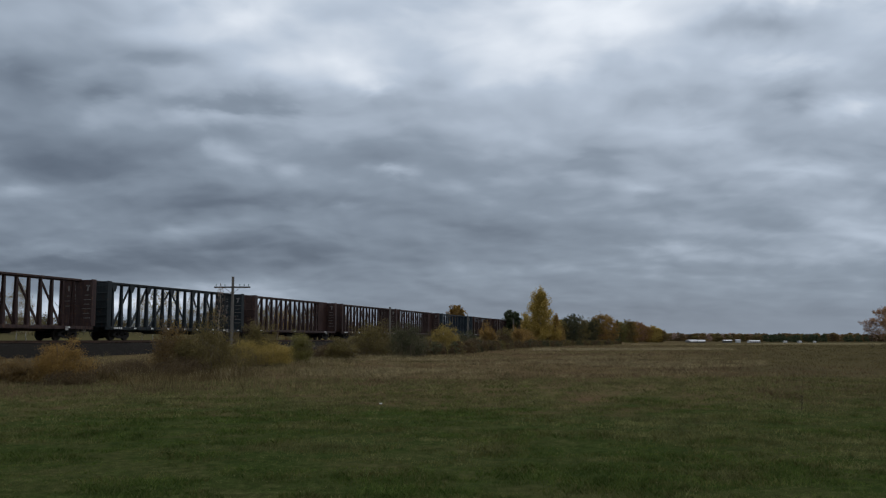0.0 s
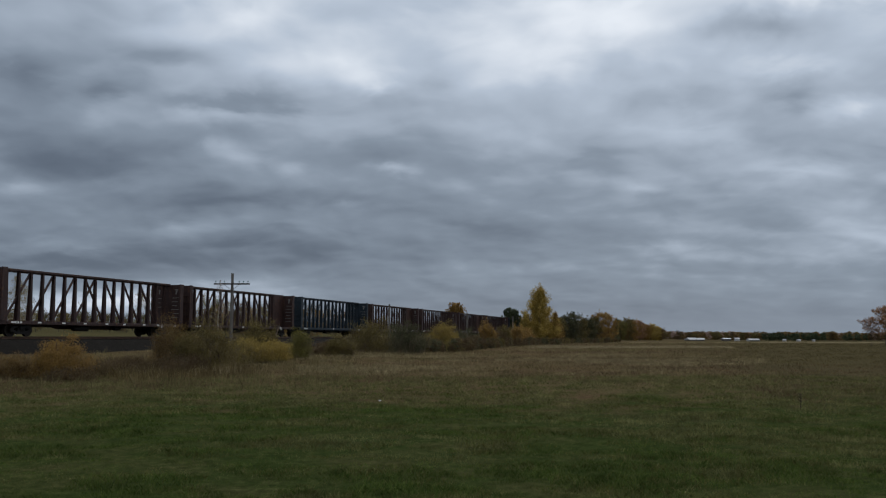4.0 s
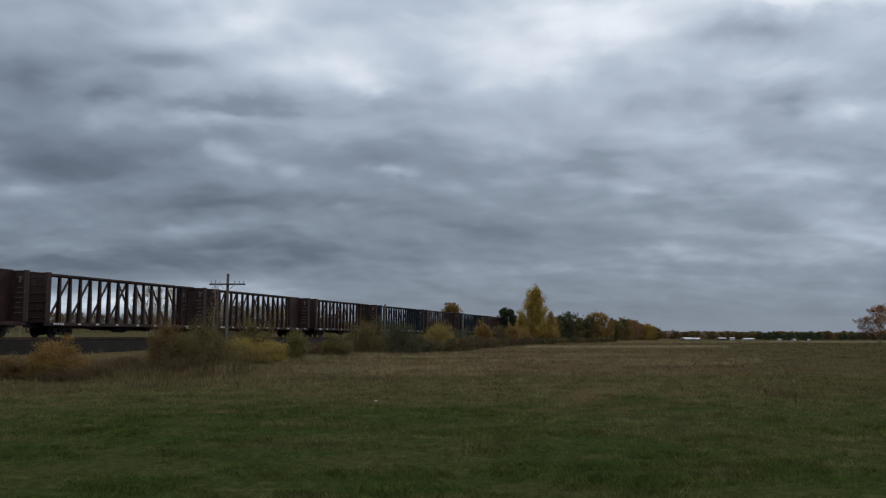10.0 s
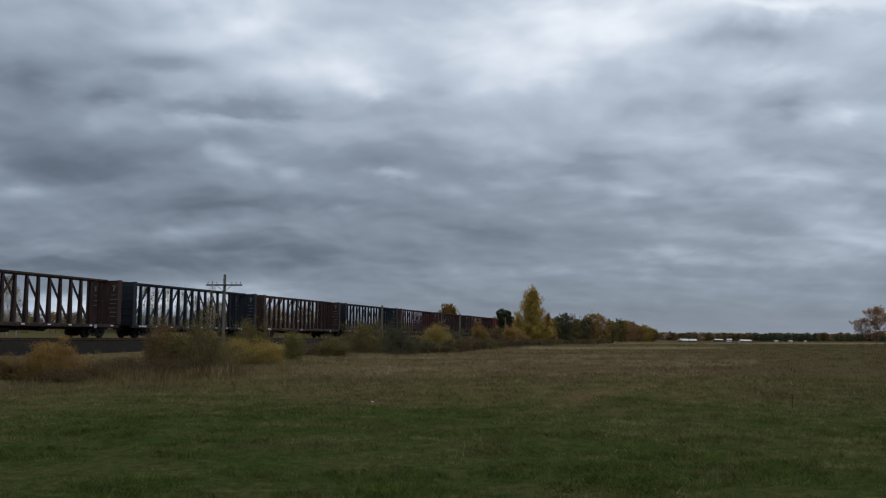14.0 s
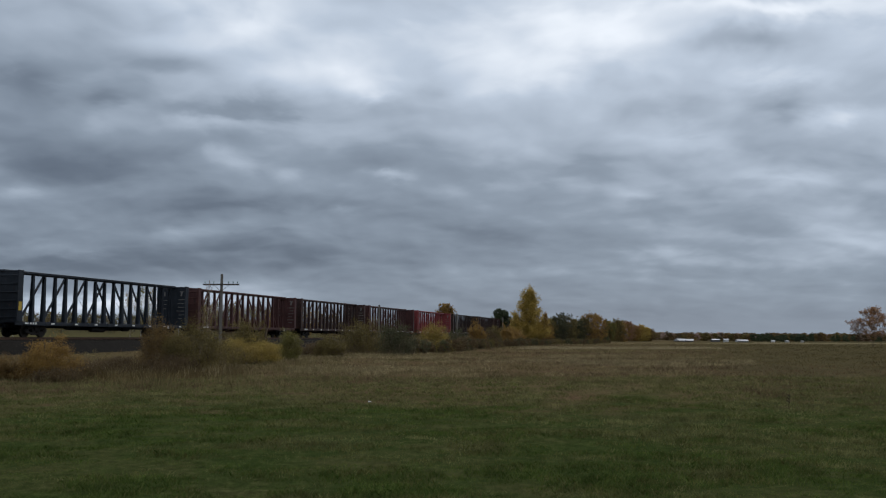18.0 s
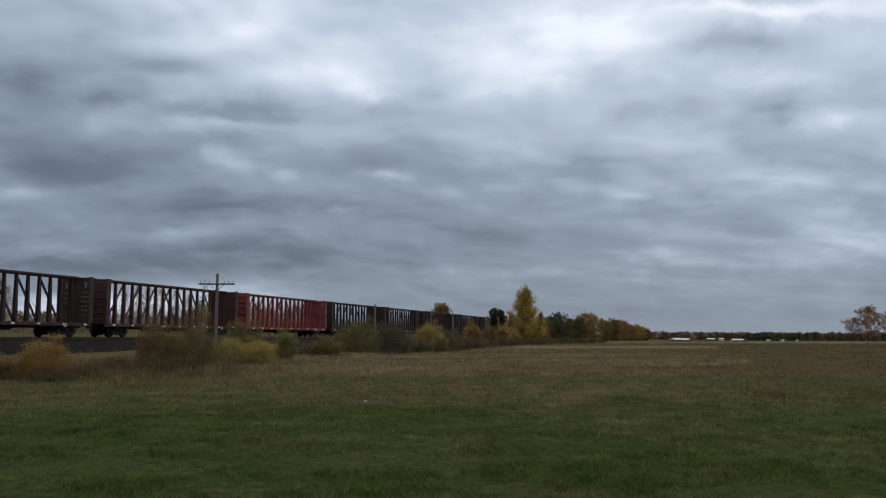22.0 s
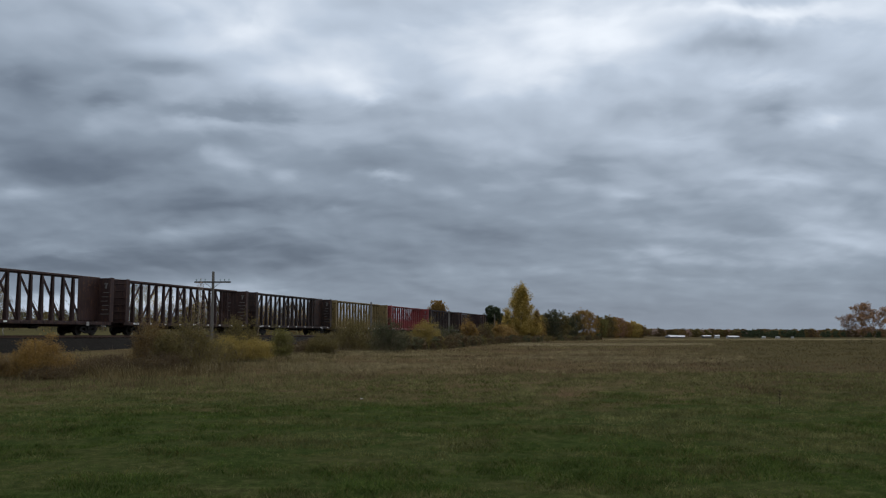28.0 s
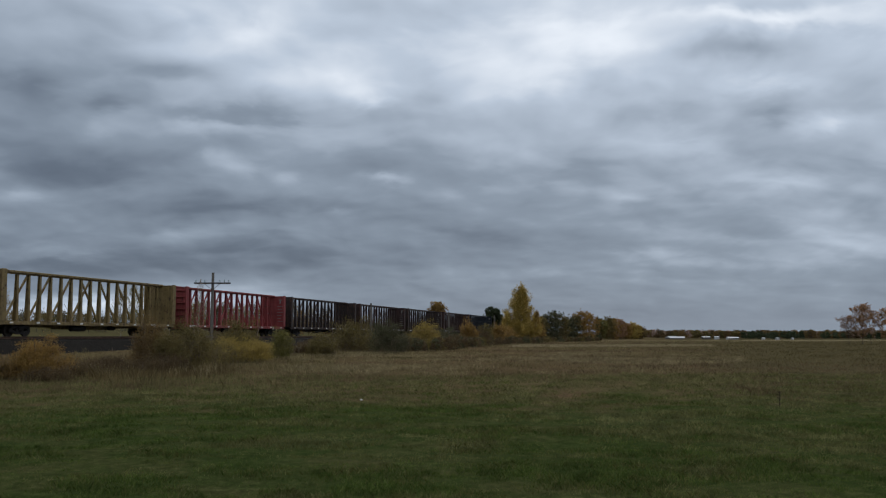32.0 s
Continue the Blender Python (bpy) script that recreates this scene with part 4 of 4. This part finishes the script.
def build_hedgerow():
    # bushes: bearing, distance, width, height, leaves' colour, number of leaves
    near = (
        (-0.426, 31.8, 1.95, 1.5, "amber", 5200, "rounded amber-yellow bush on the verge"),
        (-0.487, 31.5, 1.7, 0.9, "tawny", 2600, "low tawny bush on the verge"),
        (-0.304, 38, 1.7, 2.4, "tawny", 3600, "tall sparse tawny willow bush"),
        (-0.283, 37.5, 1.6, 1.8, "olive", 3400, "olive-brown half-bare willow bush"),
        (-0.257, 39, 2.1, 2.45, "olive", 3000, "olive-yellow willow bush beside the pole"),
        (-0.295, 36.5, 2.4, 0.9, "brown", 2400, "low brown brush"),
        (-0.208, 60, 2.8, 3.0, "olive", 3400, "rounded olive-green bush"),
        (-0.222, 54, 2.6, 1.5, "yellow", 3000, "low bright yellow bush"),
        (-0.190, 54, 3.0, 1.55, "yellow", 3400, "low bright yellow bush"),
        (-0.160, 62, 1.9, 2.0, "lime", 2000, "yellow-green bush"),
    )
    middle = (
        (-0.115, 69, 2.5, 1.7, "olive", 2400, "small olive-brown bush"),
        (-0.078, 84, 4.4, 3.3, "olive", 3000, "rounded olive bush"),
        (-0.042, 79, 3.9, 3.1, "sage", 3000, "rounded grey-green bush"),
        (0.001, 103, 4.2, 3.2, "yellow", 3000, "golden-yellow bush"),
        (0.026, 124, 4.6, 2.9, "sage", 2000, "dull green bush"),
        (0.050, 145, 3.0, 4.2, "amber", 2200, "amber young poplar bush"),
        (0.068, 150, 3.0, 3.4, "olive", 2000, "olive-brown bush"),
        (0.083, 160, 3.2, 3.8, "amber", 2000, "amber-yellow bush"),
        (-0.09, 96, 2.6, 1.8, "sage", 1500, "dull green bush"),
        (0.012, 130, 3.0, 2.0, "olive", 1500, "olive-brown bush"),
    )
    low = (
        (-0.135, 73, 3.0, 1.2, "brown", 1400, "low brown brush"), (-0.175, 66, 3.4, 1.1, "olive", 1500, "low olive brush"),
        (-0.06, 92, 3.4, 1.6, "brown", 1400, "low brown brush"), (-0.022, 96, 3.4, 1.9, "olive", 1500, "low olive brush"),
        (0.034, 118, 4.0, 1.7, "brown", 1400, "low brown brush"), (0.060, 148, 4.6, 2.6, "brown", 1400, "low brown brush"),
        (0.076, 166, 5.0, 3.0, "olive", 1500, "low olive brush"), (0.091, 185, 5.0, 3.6, "amber", 1500, "amber-yellow brush"),
        (-0.238, 47, 3.0, 1.5, "olive", 1800, "low olive brush"), (-0.265, 43, 2.6, 1.2, "brown", 1600, "low brown brush"),
        (-0.40, 33.5, 2.2, 0.66, "brown", 1600, "low brown brush"), (-0.37, 35, 2.4, 0.62, "brown", 1600, "low brown brush"),
        (-0.345, 36, 1.8, 0.7, "brown", 1500, "low brown brush"), (-0.455, 32.0, 1.8, 0.7, "tawny", 1500, "low tawny brush"), (-0.415, 31.0, 1.7, 0.55, "brown", 1500, "low dark brown brush"),
    )
    for b, d, w, h, leaf, n, label in near + middle + low:
        build_bush(spot(b, d), w, h, leaf, G, int(n * 4.4), 0.008 + 0.00048 * d, label=label + " beside the railway bank")


def build_trees():
    build_poplar(spot(0.1085, 206), 13.4, 10.4, "gold", G, 46000, 0.11, "tall golden poplar tree at the hedgerow")
    build_poplar(spot(0.093, 203), 7.2, 5.0, "gold", G, 8000, 0.11, "low golden poplar at the hedgerow")
    build_poplar(spot(0.126, 209), 7.4, 5.2, "amber", G, 8000, 0.11, "low amber poplar at the hedgerow")
    build_tree(spot(0.0785, 225), 7.5, 4.4, "dark", G, 15000, 0.15, None, 0.55, 0.3, "tree", "dark green leafy tree at the hedgerow", gaps=0.0)
    build_tree(spot(0.0155, 300), 10.7, 5.0, "amber", G, 11000, 0.17, None, 0.55, 0.45, "tree", "orange-leaved tree beyond the track", gaps=0.0)
    row = (
        (0.130, 238, 6.0, 5.0, "olive"), (0.138, 242, 6.9, 5.4, "sage"), (0.147, 244, 7.6, 5.6, "sage"), (0.156, 250, 6.2, 5.0, "olive"), (0.133, 250, 6.7, 4.5, "lime"),
        (0.164, 256, 5.9, 5.0, "sage"), (0.178, 262, 8.1, 7.0, "amber"), (0.187, 265, 7.6, 6.0, "amber"), (0.170, 260, 6.9, 5.0, "olive"),
    )
    far_row = (
        (0.199, 330, 7.1, 6.0, "lime"), (0.207, 345, 7.7, 6.5, "olive"), (0.214, 355, 7.6, 6.0, "amber"), (0.221, 370, 7.7, 6.5, "rust"),
        (0.227, 380, 6.4, 6.0, "amber"), (0.233, 390, 6.4, 6.5, "gold"), (0.239, 400, 5.9, 6.0, "gold"), (0.243, 405, 5.2, 5.5, "tawny"), (0.203, 340, 5.0, 5.0, "tawny"),
    )
    for b, d, h, w, leaf in row + far_row:
        build_tree(spot(b, d), h, w, leaf, G, 8000, 0.00046 * d, None, 0.7, 0.06, "tree", "%s autumn tree in the hedgerow" % leaf, "trees of the hedgerow", gaps=0.3)
    for b, d, h, w in ((0.1475, 250, 9.0, 2.4), (0.162, 275, 7.6, 2.0), (0.1675, 280, 8.0, 2.0), (0.1955, 300, 8.4, 2.0)):
        build_conifer(spot(b, d), h, w, G)
    build_tree(spot(0.481, 158), 4.7, 4.0, "rose", G, 5000, 0.062, None, 0.7, 0.45, "tree", "half-bare pinkish-brown tree in the field", "field trees", 1, 0.95, 0.5)
    build_tree(spot(0.496, 157), 7.0, 4.8, "rust", G, 10000, 0.066, None, 0.8, 0.22, "tree", "orange-brown oak tree in the field", "field trees", 1, 0.8, 0.5)
    build_tree(spot(0.506, 160), 6.2, 4.2, "rose", G, 6000, 0.062, None, 0.75, 0.35, "tree", "half-bare pinkish-brown tree in the field", "field trees", 1, 0.9, 0.5)
    build_tree(spot(0.527, 158), 6.2, 5.2, "rust", G, 10000, 0.066, None, 0.85, 0.2, "tree", "orange-brown oak tree in the field", "field trees", 1, 0.8, 0.5)
    # half-bare young trees beyond the track, seen through the wagons
    for b, off, h, leaf in ((-0.478, 26, 7.4, "wan"), (-0.466, 34, 6.6, "wan"), (-0.338, 24, 6.6, "wan"), (-0.325, 22, 7.4, "lime"), (-0.312, 26, 7.6, "wan"), (-0.298, 30, 7.6, "gold"), (-0.284, 26, 7.4, "wan"), (-0.27, 28, 7.0, "wan"), (-0.256, 30, 6.6, "lime")):
        y = (TRACK_OFF + off) / (b * ASIDE.x + ASIDE.y)
        build_tree(spot(b, y), h, 2.6, leaf, G, 2600, 0.055, M_PALE_BARK, 0.9, 0.2, "young_aspen", "half-bare pale young aspen beyond the track", "young aspens", 1, 0.9, 0.5)
    # autumn copse further along beyond the track
    for k in range(17):
        b = -0.262 + 0.0095 * k
        y = (TRACK_OFF + 26 + 9 * (k % 3)) / (b * ASIDE.x + ASIDE.y)
        build_tree(spot(b, y), 5.0 + 1.3 * ((k * 7) % 5) / 4 + 0.006 * (y - 150), 4.2, ("tawny", "amber", "wan", "brown")[k % 4], G, 3200, 0.09, None, 0.8, 0.1, "tree", "autumn-leaved small tree beyond the track", "copse beyond the track", 1, 0.4, 0.6)
    # a thin sapling by the pole
    build_tree(spot(-0.252, 63), 5.4, 1.3, "rose", G, 160, 0.05, M_PALE_BARK, 0.9, 0.25, "sapling", "thin half-bare sapling beside the pole", "", 1, 0.9, 0.28)


def build_woods():
    rng = np.random.default_rng(8)
    sp = [(b * d, d) for b, d in zip(np.arange(0.225, 0.66, 0.0017), rng.uniform(1000, 1120, 600))]
    woods("far_woods", "distant autumn woods beyond the field", sp, 8.6, ["tawny", "brown", "olive", "tawny", "rose", "brown"], rng, 0.7, 30, least=0.88, broad=1.7)
    sp = [(b * 930, rng.uniform(900, 950)) for b in np.concatenate([rng.uniform(0.45, 0.60, 30), rng.uniform(0.380, 0.390, 4), rng.normal(0.366, 0.003, 9), rng.normal(0.410, 0.003, 10)])]
    woods("far_thicket", "distant dark green thicket beyond the field", sp, 7.2, ["dark", "dark"], rng, 0.7, 20, least=0.8, broad=1.5)
    # undergrowth at the foot of the hedgerow
    sp = [(b * d, d) for b, d in ((b, 150 + 1650 * (b - 0.06) + rng.uniform(-6, 10)) for b in rng.uniform(0.062, 0.245, 330))]
    woods("hedge_undergrowth", "tangled undergrowth at the foot of the hedgerow", sp, 2.3, ["brown", "olive", "tawny", "sage"], rng, 0.16, 8, "undergrowth")
    # low scrub before the hedgerow, running out into the field
    sp = [(b * d, d) for b, d in ((b, 101 + (850 if b > 0.03 else 250) * (b - 0.03) + rng.uniform(-5, 9)) for b in rng.uniform(-0.03, 0.20, 300))]
    woods("field_scrub", "low dark brown scrub between hedgerow and field", sp, 1.25, ["brown", "brown", "olive", "sage"], rng, 0.075, 16, "scrub", 0.5, 1.3)
    # brush along the far side of the track
    sp = []
    for i in range(850):
        s, off = rng.uniform(-70, 380), rng.uniform(52, 84)
        p = TRACK + ALONG * s + ASIDE * off
        sp.append((p.x, p.y))
    woods("brush_beyond_track", "brown and yellow brush beyond the track", sp, 3.1, ["brown", "sage", "brown", "olive"], rng, 0.12, 16, "brush", 0.85, 1.5)


build_hedgerow()
build_trees()
build_woods()

# ---- poles, farm, grass ----
def build_pole(place, height, arm, label):
    thing = new("telegraph_pole")
    thing.matrix_basis = Matrix.Translation(place) @ pose(0, 0, 0, 0, 0, HEADING - 90 + 14)
    bm = bmesh.new()
    add_tube(bm, (0, 0, -0.3), (0, 0, height), 0.15, 0.105, 12)
    part("shaft", bm, M_POLE, thing)
    if arm:
        bm = bmesh.new()
        add_box(bm, (2.9, 0.10, 0.12), (0, -0.14, height - 0.85), bevel=0.01)
        beam = part("crossarm", bm, M_ARM, thing)
        for s in (-1, 1):
            bm = bmesh.new()
            add_bar(bm, (s * 0.6, -0.15, height - 0.9), (0, -0.13, height - 1.4), 0.03, 0.03)
            part("brace", bm, M_RAIL, thing)
        for x in (-1.3, -0.95, -0.6, 0.6, 0.95, 1.3):
            bm = bmesh.new()
            add_tube(bm, (x, -0.14, height - 0.79), (x, -0.14, height - 0.7), 0.018, 0.018, 6)
            add_tube(bm, (x, -0.14, height - 0.71), (x, -0.14, height - 0.6), 0.055, 0.035, 8)
            part("insulator", bm, M_GLASS, beam, "pale glass insulator")
    tagged(thing, label, "telegraph pole", "poles along the track")
    return thing


def build_poles():
    off = 36.0
    for k, (b, h) in enumerate(((-0.2367, 6.5), (-0.0595, 5.4), (0.0278, 5.3), (0.079, 5.6))):
        y = off / (b * ASIDE.x + ASIDE.y)
        build_pole(spot(b, y), h, k == 0, "weathered wooden telegraph pole with a crossarm" if k == 0 else "bare weathered wooden telegraph pole")


def build_house(place, size, turn, wall, roof, label, windows=0):
    thing = new("farm_building")
    thing.matrix_basis = Matrix.Translation(place) @ pose(0, 0, 0, 0, 0, turn)
    w, d, h, r = size
    bm = bmesh.new()
    add_box(bm, (w, d, h + 0.4), (0, 0, h / 2 - 0.2))
    part("walls", bm, wall, thing)
    v = [(-w / 2 - 0.3, -d / 2 - 0.4, h), (w / 2 + 0.3, -d / 2 - 0.4, h), (w / 2 + 0.3, d / 2 + 0.4, h), (-w / 2 - 0.3, d / 2 + 0.4, h),
         (-w / 2 - 0.3, 0, h + r), (w / 2 + 0.3, 0, h + r)]
    part("roof", mesh_of("roof", v, [(0, 1, 5, 4), (2, 3, 4, 5), (0, 4, 3), (1, 2, 5), (3, 2, 1, 0)]), roof, thing)
    for k in range(windows):
        bm = bmesh.new()
        add_box(bm, (1.1, 0.08, 1.2), (-w / 2 + w * (k + 0.5) / windows, -d / 2 - 0.03, h * 0.55))
        part("window", bm, M_SHED, thing)
    tagged(thing, label, "farm building", "distant farm buildings")


def build_farm():
    low = "low farm shed with a grey metal roof"
    build_house(spot(0.2790, 800), (10.5, 6.5, 1.2, 1.7), 30, M_SHED, M_ROOF, low)
    build_house(spot(0.2890, 790), (6.4, 5.6, 1.2, 1.4), -10, M_SHED, M_ROOF, low)
    build_house(spot(0.3180, 820), (7.2, 4.8, 1.9, 0.8), 5, M_SHED, M_ROOF, low)
    build_house(spot(0.3300, 825), (4.0, 3.2, 2.1, 0.8), 0, M_SIDING, M_ROOF, "small white shed by the woods")
    build_house(spot(0.3480, 760), (9.2, 5.6, 1.4, 0.9), 3, M_SIDING, M_ROOF, "long low white farm building", 5)
    build_house(spot(0.3830, 760), (2.4, 2.4, 1.3, 0.6), 0, M_SIDING, M_ROOF, "small white hut in the field")
    build_house(spot(0.3990, 770), (2.6, 2.6, 1.3, 0.6), 20, M_SIDING, M_ROOF, "small white hut in the field")
    build_house(spot(0.4160, 770), (1.8, 1.8, 1.2, 0.5), 20, M_SIDING, M_ROOF, "small white hut in the field")


def scatter(rng, n, near, far, power=1.0, wide=0.62):
    """Random places over the field before the camera, thicker near by."""
    k = rng.uniform(0, 1, n) ** power
    y = near * (far / near) ** k
    x = rng.uniform(-wide, wide, n) * y
    return x, y


def field_noise(x, y, f, seed):
    return np.array([noise.noise((a * f, b * f, seed)) for a, b in zip(x, y)])


def clear_of_bank(x, y):
    return x * ASIDE.x + y * ASIDE.y < TRACK_OFF - 5


def grow(name, label, x, y, length, width, lean, mat, tuft, spread, rng):
    z = np.array([ground_z(a, b) for a, b in zip(x, y)])
    base = np.repeat(np.stack([x, y, z], 1), tuft, axis=0)
    ln = np.repeat(np.broadcast_to(length, x.shape), tuft)
    wd = np.repeat(np.broadcast_to(width, x.shape), tuft)
    sp = np.repeat(np.broadcast_to(spread, x.shape), tuft)
    base[:, :2] += rng.normal(0, 1, (len(base), 2)) * sp[:, None]
    base[:, 2] -= 0.01
    ob = part(name, quads_mesh(name, stalk_tris(rng, base, lean, ln, wd), 5), mat, None)
    tagged(ob, label, "grass", kind="stuff")


def build_grass():
    rng = np.random.default_rng(3)
    # lawn: green, olive and dry blades mixed in tussocks
    x, y = scatter(rng, 80000, 7.5, 36, 1.0)
    p = 0.55 * field_noise(x, y, 0.30, 1.5) + 0.6 * field_noise(x, y * 1.5, 1.3, 7.7) + rng.normal(0, 0.22, len(x)) + np.clip((y - 14) * 0.03, -0.10, 0.45) + 0.04
    tall = np.clip(0.95 + 1.7 * field_noise(x, y * 1.6, 0.9, 5.5) + 1.5 * field_noise(x, y * 1.4, 2.3, 2.9) + 0.8 * np.maximum(p, 0), 0.45, 1.75)
    for name, label, keep, mat in (("lawn_grass", "short green meadow grass", p < 0.02, "green"),
                                   ("olive_grass", "dull olive meadow grass", (p >= 0.02) & (p < 0.24), "olive"),
                                   ("dry_tufts", "dry pale tufts in the meadow", p >= 0.24, "dry")):
        far = y[keep]
        grow(name, label, x[keep], far, (0.026 + 0.0010 * far) * tall[keep], 0.0014 + 0.00017 * far, 0.6, M_GRASS[mat], 5, 0.022 + 0.0026 * far, rng)
    # rough field
    x, y = scatter(rng, 32000, 21, 240, 0.9)
    ok = clear_of_bank(x, y) & (y + 9 * field_noise(x, y, 0.12, 3.0) > 26)
    x, y = x[ok], y[ok]
    b = x / y
    p = field_noise(x, y, 0.05, 9.1) + 0.6 * field_noise(x, y, 0.3, 2.2) + rng.normal(0, 0.25, len(x)) - 0.10 + 0.25 * (np.abs(b - 0.3) < 0.17) * (y < 52)
    green = (b + rng.normal(0, 0.06, len(x)) > 0.30) & (y + rng.normal(0, 8, len(x)) > 48) | (p < -0.22) & (y < 70)
    tall = np.clip(1.0 + 1.5 * field_noise(x, y * 1.5, 0.5, 8.8), 0.45, 2.0)
    for name, label, k, mat, h in (("straw_grass", "dry straw-coloured rough grass", (p < 0.12) & ~green, "straw", 0.085),
                                   ("brown_weeds", "reddish-brown dead weeds in the field", (p >= 0.12) & ~green, "weed", 0.085),
                                   ("pasture_grass", "olive-green pasture grass further out", green, "pasture", 0.06)):
        grow(name, label, x[k], y[k], (h + 0.0006 * y[k]) * tall[k], 0.0025 + 0.00018 * y[k], 0.55, M_GRASS[mat], 6, 0.10 + 0.002 * y[k], rng)
    # a pale strip of stubble far out
    x = rng.uniform(0.10, 0.32, 3200)
    y = rng.uniform(122, 152, 3200) + 25 * (x - 0.17)
    x = x * y
    grow("pale_stubble", "pale strip of dry stubble across the field", x, y, 0.16, 0.022, 0.6, M_GRASS["hay"], 5, 0.5, rng)
    y = rng.uniform(274, 300, 1800)
    x = y * rng.uniform(0.36, 0.62, 1800)
    grow("far_stubble", "thin pale strip of stubble far out", x, y, 0.2, 0.03, 0.6, M_GRASS["hay"], 4, 0.7, rng)
    # pale bleached tufts between the weeds
    y = rng.uniform(36, 80, 9000)
    x = y * rng.uniform(-0.16, 0.36, 9000)
    ok = (field_noise(x, y * 1.3, 0.11, 6.1) + 0.5 * field_noise(x, y, 0.5, 1.1) - np.maximum(0, x / y - 0.16) * 1.2 + rng.normal(0, 0.1, len(x)) > 0.06) & clear_of_bank(x, y)
    x, y = x[ok], y[ok]
    grow("bleached_tufts", "bleached pale grass tufts in the field", x, y, 0.13 + 0.0008 * y, 0.004 + 0.00012 * y, 0.6, M_GRASS["bleached"], 6, 0.12 + 0.0016 * y, rng)
    # tall stalks round the bushes
    s = rng.uniform(0, 1, 3000)
    y = 26 + 40 * s
    x = y * rng.uniform(-0.60, -0.10, len(y))
    ok = clear_of_bank(x, y)
    x, y = x[ok], y[ok]
    grow("tall_stalks", "tall dry stalks among the bushes", x, y, 0.22 * np.clip(1 + 2 * field_noise(x, y, 0.6, 3.3), 0.3, 1.9), 0.005 + 0.00012 * y, 0.25, M_GRASS["straw"], 4, 0.12, rng)


    # rank growth on the verge, with pale seed heads
    y = rng.uniform(29, 41, 7000)
    x = y * rng.uniform(-0.56, -0.22, len(y))
    ok = clear_of_bank(x, y) & (y + 4 * field_noise(x, y, 0.35, 5.1) + rng.normal(0, 1.0, len(y)) > 33.0)
    x, y = x[ok], y[ok]
    grow("verge_grass", "tall rank brown grass on the verge", x, y, 0.27 * np.clip(1 + 1.6 * field_noise(x, y, 0.8, 7.3), 0.3, 1.8), 0.007, 0.3, M_GRASS["rank"], 7, 0.2, rng)
    k = rng.uniform(0, 1, len(x)) < 0.14
    grow("seed_heads", "pale seed heads over the verge grass", x[k], y[k], 0.46, 0.005, 0.25, M_GRASS["bleached"], 3, 0.14, rng)


def build_bits():
    p = spot(0.3985, 20.3)
    thing = new("dead_weed")
    thing.matrix_basis = Matrix.Translation(p)
    bm = bmesh.new()
    add_tube(bm, (0, 0, -0.03), (0.02, 0, 0.36), 0.010, 0.005, 6)
    part("stem", bm, M_DEAD, thing)
    for k in range(6):
        bm = bmesh.new()
        add_tube(bm, (0.01, 0, 0.14 + 0.035 * k), (0.04 * (-1) ** k, 0.02, 0.19 + 0.035 * k), 0.009, 0.006, 5)
        part("seed_head", bm, M_DEAD, thing)
    tagged(thing, "single dark dead weed stalk in the field", "weed")
    bm = bmesh.new()
    add_box(bm, (0.07, 0.045, 0.014), bevel=0.004)
    for v in bm.verts:
        v.co.z += 0.02 * noise.noise(v.co * 30)
    q = spot(-0.069, 21.6)
    tagged(part("paper_scrap", bm, M_LITTER, None, at=Matrix.Translation(q + Vector((0, 0, 0.055)))), "crumpled white paper scrap on the grass", "litter")


build_poles()
build_farm()
build_grass()
build_bits()


# ---- what moves ----
def run(t):
    """How many wagon lengths the train has come by t seconds."""
    return 0.014 + 0.6228 * t + 0.00045 * t * t + 0.02 * math.exp(-((t - 17) / 4.5) ** 2)


def motions():
    walk(CLOUDS, [(t, pose(0.03 * (t / 32 - 0.5), 0.08 * (t / 32 - 0.5), 0)) for t in (0.0, 32.0)])
    times = [float(k) for k in range(33)]
    for n, car, _ in TRAIN:
        walk(car, [(t, track_pose(PITCH * (n - run(t)) - 11.1 + SLACK.get(n, 0.2))) for t in times])
    # wheels roll on the rail: the first pair is keyed, all the others turn by the same keys
    first = TRAIN[0][2]
    for k in (0, 1):
        x = first[k].matrix_basis.translation.x
        walk(first[k], [(f / FPS, pose(x, 0, 0.457, 0, -math.degrees(PITCH * run(f / FPS) / 0.457), 0)) for f in range(32 * FPS + 1)])
    for _, car, wheels in TRAIN:
        for i, w in enumerate(wheels):
            src = first[i % 2]
            if w is not src:
                w.rotation_mode = "QUATERNION"
                w.animation_data_create()
                w.animation_data.action = src.animation_data.action
                w.animation_data.action_slot = src.animation_data.action_slot


motions()
